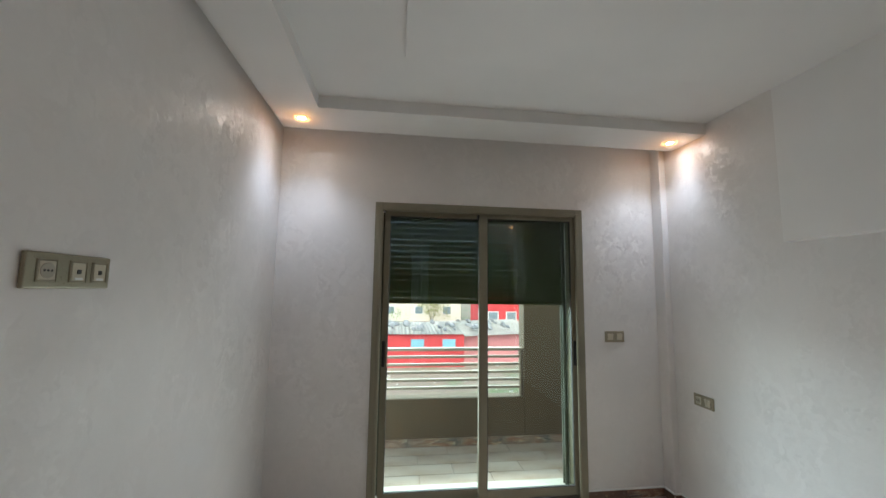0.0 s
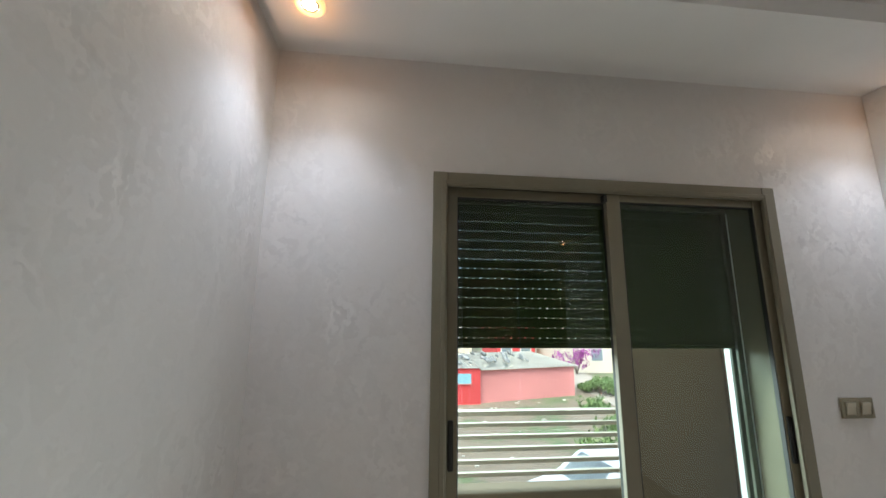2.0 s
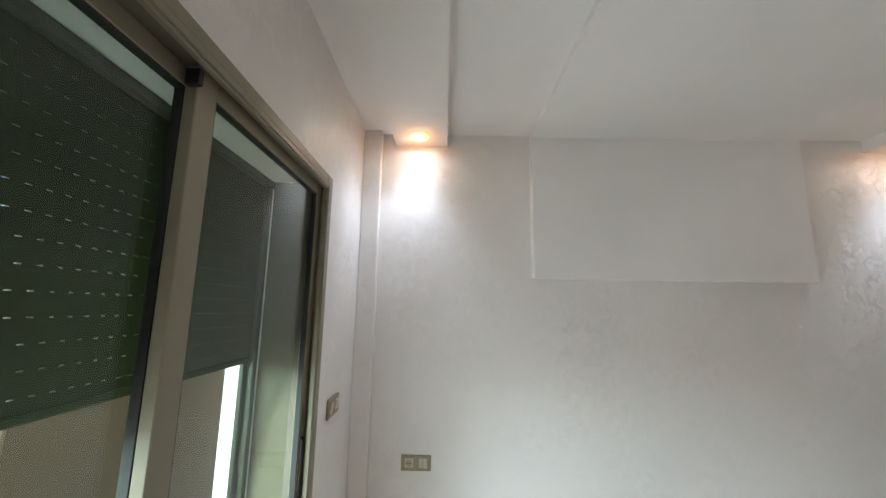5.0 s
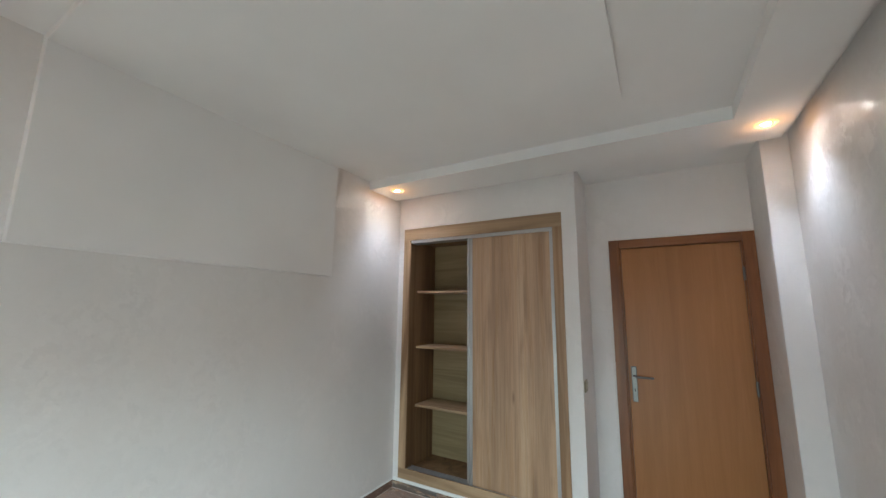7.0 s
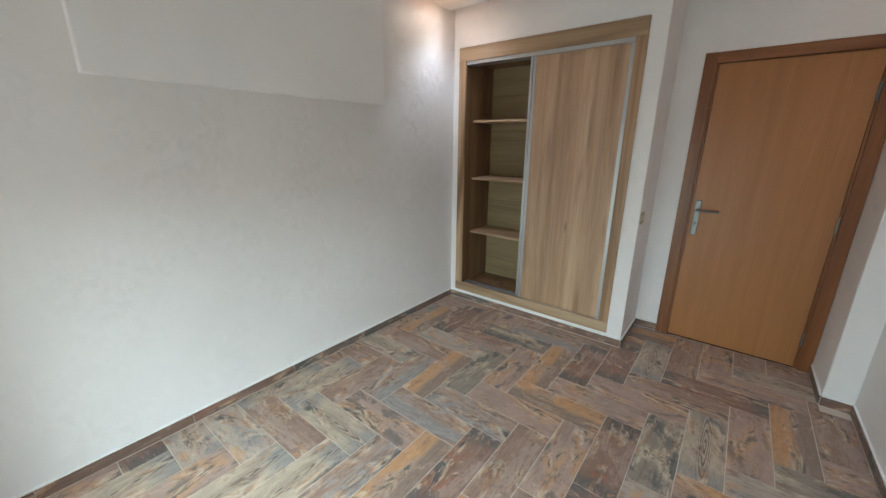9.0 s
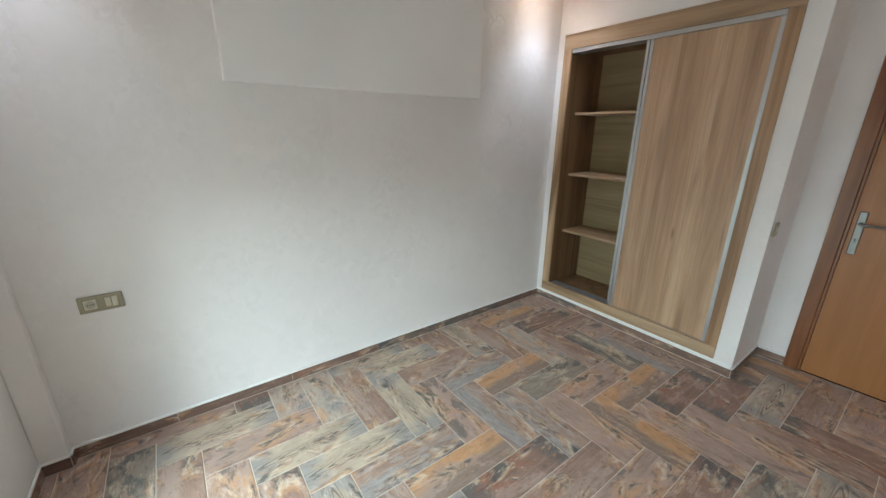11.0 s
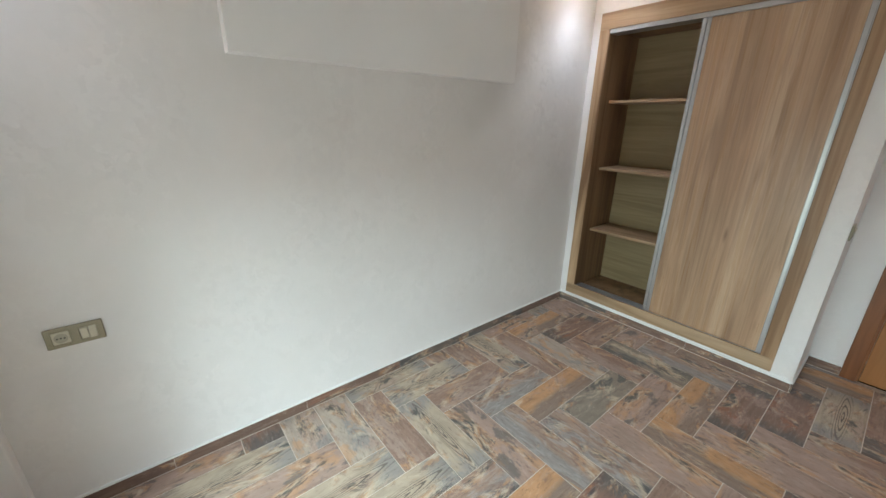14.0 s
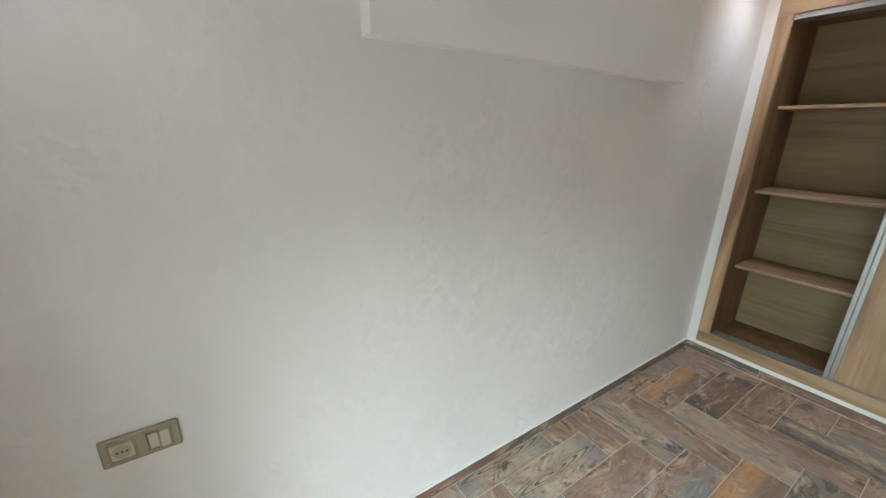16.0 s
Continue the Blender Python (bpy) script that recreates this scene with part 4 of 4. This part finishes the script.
part("body", car_shell([(-2.0, 0.35), (-2.02, 0.62), (-1.95, 0.80), (-1.05, 0.93), (-0.35, 1.42), (0.9, 1.47), (1.65, 1.36), (1.95, 0.92), (2.0, 0.45), (1.9, 0.30)], 0.83, 0.13), CARW, car)
for s in (-1, 1):
    for x0, x1, top in ((-0.78, -0.02, 1.30), (0.04, 0.80, 1.34), (0.87, 1.48, 1.30)):
        bm = bmesh.new()
        y = s * 0.712
        slope = 0.42 if x0 < -0.5 else (-0.0 if x0 < 0.5 else -0.0)
        pts = [(x0, 0.97), (x1, 0.97), (x1 - (0.18 if x0 > 0.5 else 0), top), (x0 + slope, top)]
        a = [bm.verts.new((x, y - 0.02, z)) for x, z in pts]
        b = [bm.verts.new((x, y + 0.02, z)) for x, z in pts]
        bm.faces.new(a)
        bm.faces.new(b[::-1])
        for i in range(4):
            bm.faces.new((a[i], b[i], b[(i + 1) % 4], a[(i + 1) % 4]))
        part("side_window", bm, CARG, car, "dark side window")
bm = bmesh.new()
a = [bm.verts.new(p) for p in ((-1.02, -0.62, 0.965), (-1.02, 0.62, 0.965), (-0.37, 0.56, 1.425), (-0.37, -0.56, 1.425))]
bm.faces.new(a)
bmesh.ops.solidify(bm, geom=bm.faces[:], thickness=0.02)
part("windscreen", bm, CARG, car, "dark windscreen")
for x in (-1.25, 1.25):
    for s in (-1, 1):
        wh = part("wheel", cyl(bmesh.new(), (x, s * 0.76, 0.30), 0.30, 0.19, "y", 24), TYRE, car, "black tyre")
        part("rim", cyl(bmesh.new(), (x, s * 0.845, 0.30), 0.19, 0.04, "y", 16), ALU, wh)
for s in (-1, 1):
    part("headlight", B(-2.03, -1.90, s * 0.55 - 0.16, s * 0.55 + 0.16, 0.62, 0.76, bevel=0.03, seg=2), INSERT, car)
car.matrix_basis = pose(2.9, 11.6, GZ, 0, 0, 14)

# ---- floor tiles, laid in a herringbone ----
TL, TW, TH, GAP = 0.5508, 0.1836, 0.010, 0.0036
TX, TY = -0.6626, 1.9376      # a corner of one board
floor = setting("floor", B(XW - 0.01, XE + 0.01, NY - 0.01, YN + 0.01, -0.05, -0.0025), GROUT, "herringbone floor of wood-print tiles in brown, rust and slate", "floor")
ROOM = [(XW, XE, YS, YN), (NX0, NX1, NY, YS)]
full, pick = {}, random.Random(17)


def slab(rects):
    """A thin tile, or what is left of it, with a worn top edge."""
    bm = bmesh.new()
    for x0, x1, y0, y1 in rects:
        e = 0.0016
        lo = [bm.verts.new(p) for p in ((x0, y0, -TH), (x1, y0, -TH), (x1, y1, -TH), (x0, y1, -TH))]
        mi = [bm.verts.new(p) for p in ((x0, y0, -e), (x1, y0, -e), (x1, y1, -e), (x0, y1, -e))]
        hi = [bm.verts.new(p) for p in ((x0 + e, y0 + e, 0), (x1 - e, y0 + e, 0), (x1 - e, y1 - e, 0), (x0 + e, y1 - e, 0))]
        for p, q in ((lo, mi), (mi, hi)):
            for i in range(4):
                bm.faces.new((p[i], p[(i + 1) % 4], q[(i + 1) % 4], q[i]))
        bm.faces.new(hi)
    return bm


def lay(cx, cy, turned):
    w, h = (TW, TL) if turned else (TL, TW)
    x0, x1, y0, y1 = cx - w / 2 + GAP / 2, cx + w / 2 - GAP / 2, cy - h / 2 + GAP / 2, cy + h / 2 - GAP / 2
    cut = []
    for a, b, c, d in ROOM:
        r = (max(x0, a), min(x1, b), max(y0, c), min(y1, d))
        if r[1] - r[0] > 0.006 and r[3] - r[2] > 0.006:
            cut.append(r)
    if not cut:
        return
    # into the tile's own axes: length along x
    if turned:
        loc = [(c - cy, d - cy, -(b - cx), -(a - cx)) for a, b, c, d in cut]
    else:
        loc = [(a - cx, b - cx, c - cy, d - cy) for a, b, c, d in cut]
    whole = len(cut) == 1 and abs((loc[0][1] - loc[0][0]) - (TL - GAP)) < 1e-6 and abs((loc[0][3] - loc[0][2]) - (TW - GAP)) < 1e-6
    kind = pick.choice((0, 0, 1, 2, 2, 3, 3, 4, 4, 4, 5, 6, 6, 6, 7, 7))
    if whole and kind in full:
        ob = new("tile", full[kind])
    else:
        ob = solid("tile", slab(loc), PRINTS[kind])
        if whole:
            full[kind] = ob.data
    ob.parent = floor
    ob.matrix_basis = pose(cx, cy, 0, 0, 0, 90 if turned else 0)


for band in range(-8, 9):
    for k in range(-34, 35):
        x, y = TX + k * TW - band * TL, TY + k * TW + band * TL
        lay(x + TL / 2, y + TW / 2, False)
        lay(x + TW / 2, y + TW + TL / 2, True)

# ---- skirting of cut tiles with a white sealed edge ----
SKH, SKT = 0.062, 0.008
runs = [((XE, YS), (XE, 3.352), (-1, 0)), ((XE - 0.053, 3.352), (XE, 3.352), (0, -1)), ((XE - 0.053, YN), (XE - 0.053, 3.352), (-1, 0)),
        ((FX1, YN), (XE - 0.053, YN), (0, -1)), ((XW, YN), (FX0, YN), (0, -1)),
        ((XW, PY), (XW, YN), (1, 0)), ((NX0, PY), (XW, PY), (0, 1)), ((NX0, NY + 0.02), (NX0, PY), (1, 0)),
        ((NX1, NY + 0.0), (NX1, YS), (-1, 0)), ((CX1, NY), (NX1, NY), (0, 1)), ((XE, YS), (NX1, YS), (0, 1))]
base = tagged(new("baseboard"), "skirting of cut wood-print tiles with a white edge", "baseboard", kind="structure")
bm = bmesh.new()
rnd = random.Random(2)
for p, q, n in runs:
    p, q, n = Vector(p), Vector(q), Vector(n)
    long, d = (q - p).length, (q - p).normalized()
    s, step = 0.0, rnd.uniform(0.25, 0.55)
    while s < long - 1e-4:
        e = min(long, s + step)
        if long - e < 0.05:
            e = long
        a, b = p + d * (s + 0.0012), p + d * (e - 0.0012)
        mid = (a + b) / 2 + n * (SKT / 2)
        ob = solid("tile", B(-(b - a).length / 2, (b - a).length / 2, -SKT / 2 + 0.0002, SKT / 2, 0.0045, SKH, bevel=0.001), SKIRT[rnd.random() < 0.3])
        ob.parent = base
        ob.matrix_basis = Matrix.Translation((mid.x, mid.y, 0)) @ Matrix.Rotation(math.atan2(d.y, d.x) if (d.x * n.y - d.y * n.x) > 0 else math.atan2(-d.y, -d.x), 4, "Z")
        s, step = e, 0.60
    u, v = p, q + n * (SKT + 0.0015)
    box(bm, min(u.x, v.x), max(u.x, v.x), min(u.y, v.y), max(u.y, v.y), SKH + 0.0003, SKH + 0.0125, bevel=0.002)
foot = bmesh.new()
for p, q, n in runs:
    u, v = Vector(p), Vector(q) + Vector(n) * (SKT - 0.0005)
    box(foot, min(u.x, v.x), max(u.x, v.x), min(u.y, v.y), max(u.y, v.y), 0.0006, 0.0046)
part("grout_line", foot, GROUT, base, "pale grout joint under the skirting")
part("sealed_edge", bm, TRIMW, base, "white painted top edge")
setting("baseboard_grout", B(XE - 0.004, XE - 0.0005, YS + 0.01, 3.35, 0.0, SKH), GROUT, "grout behind the skirting tiles", "baseboard")
# balcony tiles under dried building dust, and a skirting of cut tiles
DUSTY = rough_mat("dusty_wood_print_tile", (0.37, 0.295, 0.245), 0.85, 9, 0.2, 0.2, 0.0, (0.27, 0.185, 0.13))
bsk = tagged(new("baseboard"), "dirty skirting of cut wood-print tiles along the balcony parapet", "baseboard", kind="structure")
for k in range(9):
    ob = solid("tile", B(-0.228, 0.228, -0.008, -0.0004, 0.0, 0.075, bevel=0.001), PRINTS[3])
    ob.parent = bsk
    ob.location = (-0.29 - 0.46 * k, BY, -0.0175)
bal = setting("balcony_floor", B(-4.2, -0.05, YN + T, BY, -0.03, -0.024), DUSTY, "balcony floor of pale worn wood-print tiles", "floor")
btile = None
for i in range(7):
    for j in range(4):
        x, y = -4.18 + 0.59 * i + (0.29 if j % 2 else 0), YN + T + 0.005 + 0.178 * j
        if x + 0.58 > -0.05:
            continue
        if btile is None:
            ob = solid("tile", B(-0.29, 0.29, -0.0865, 0.0865, -0.008, 0.0, bevel=0.0015), DUSTY)
            btile = ob.data
        else:
            ob = new("tile", btile)
        ob.parent = bal
        ob.location = (x + 0.29, y + 0.089, -0.018)
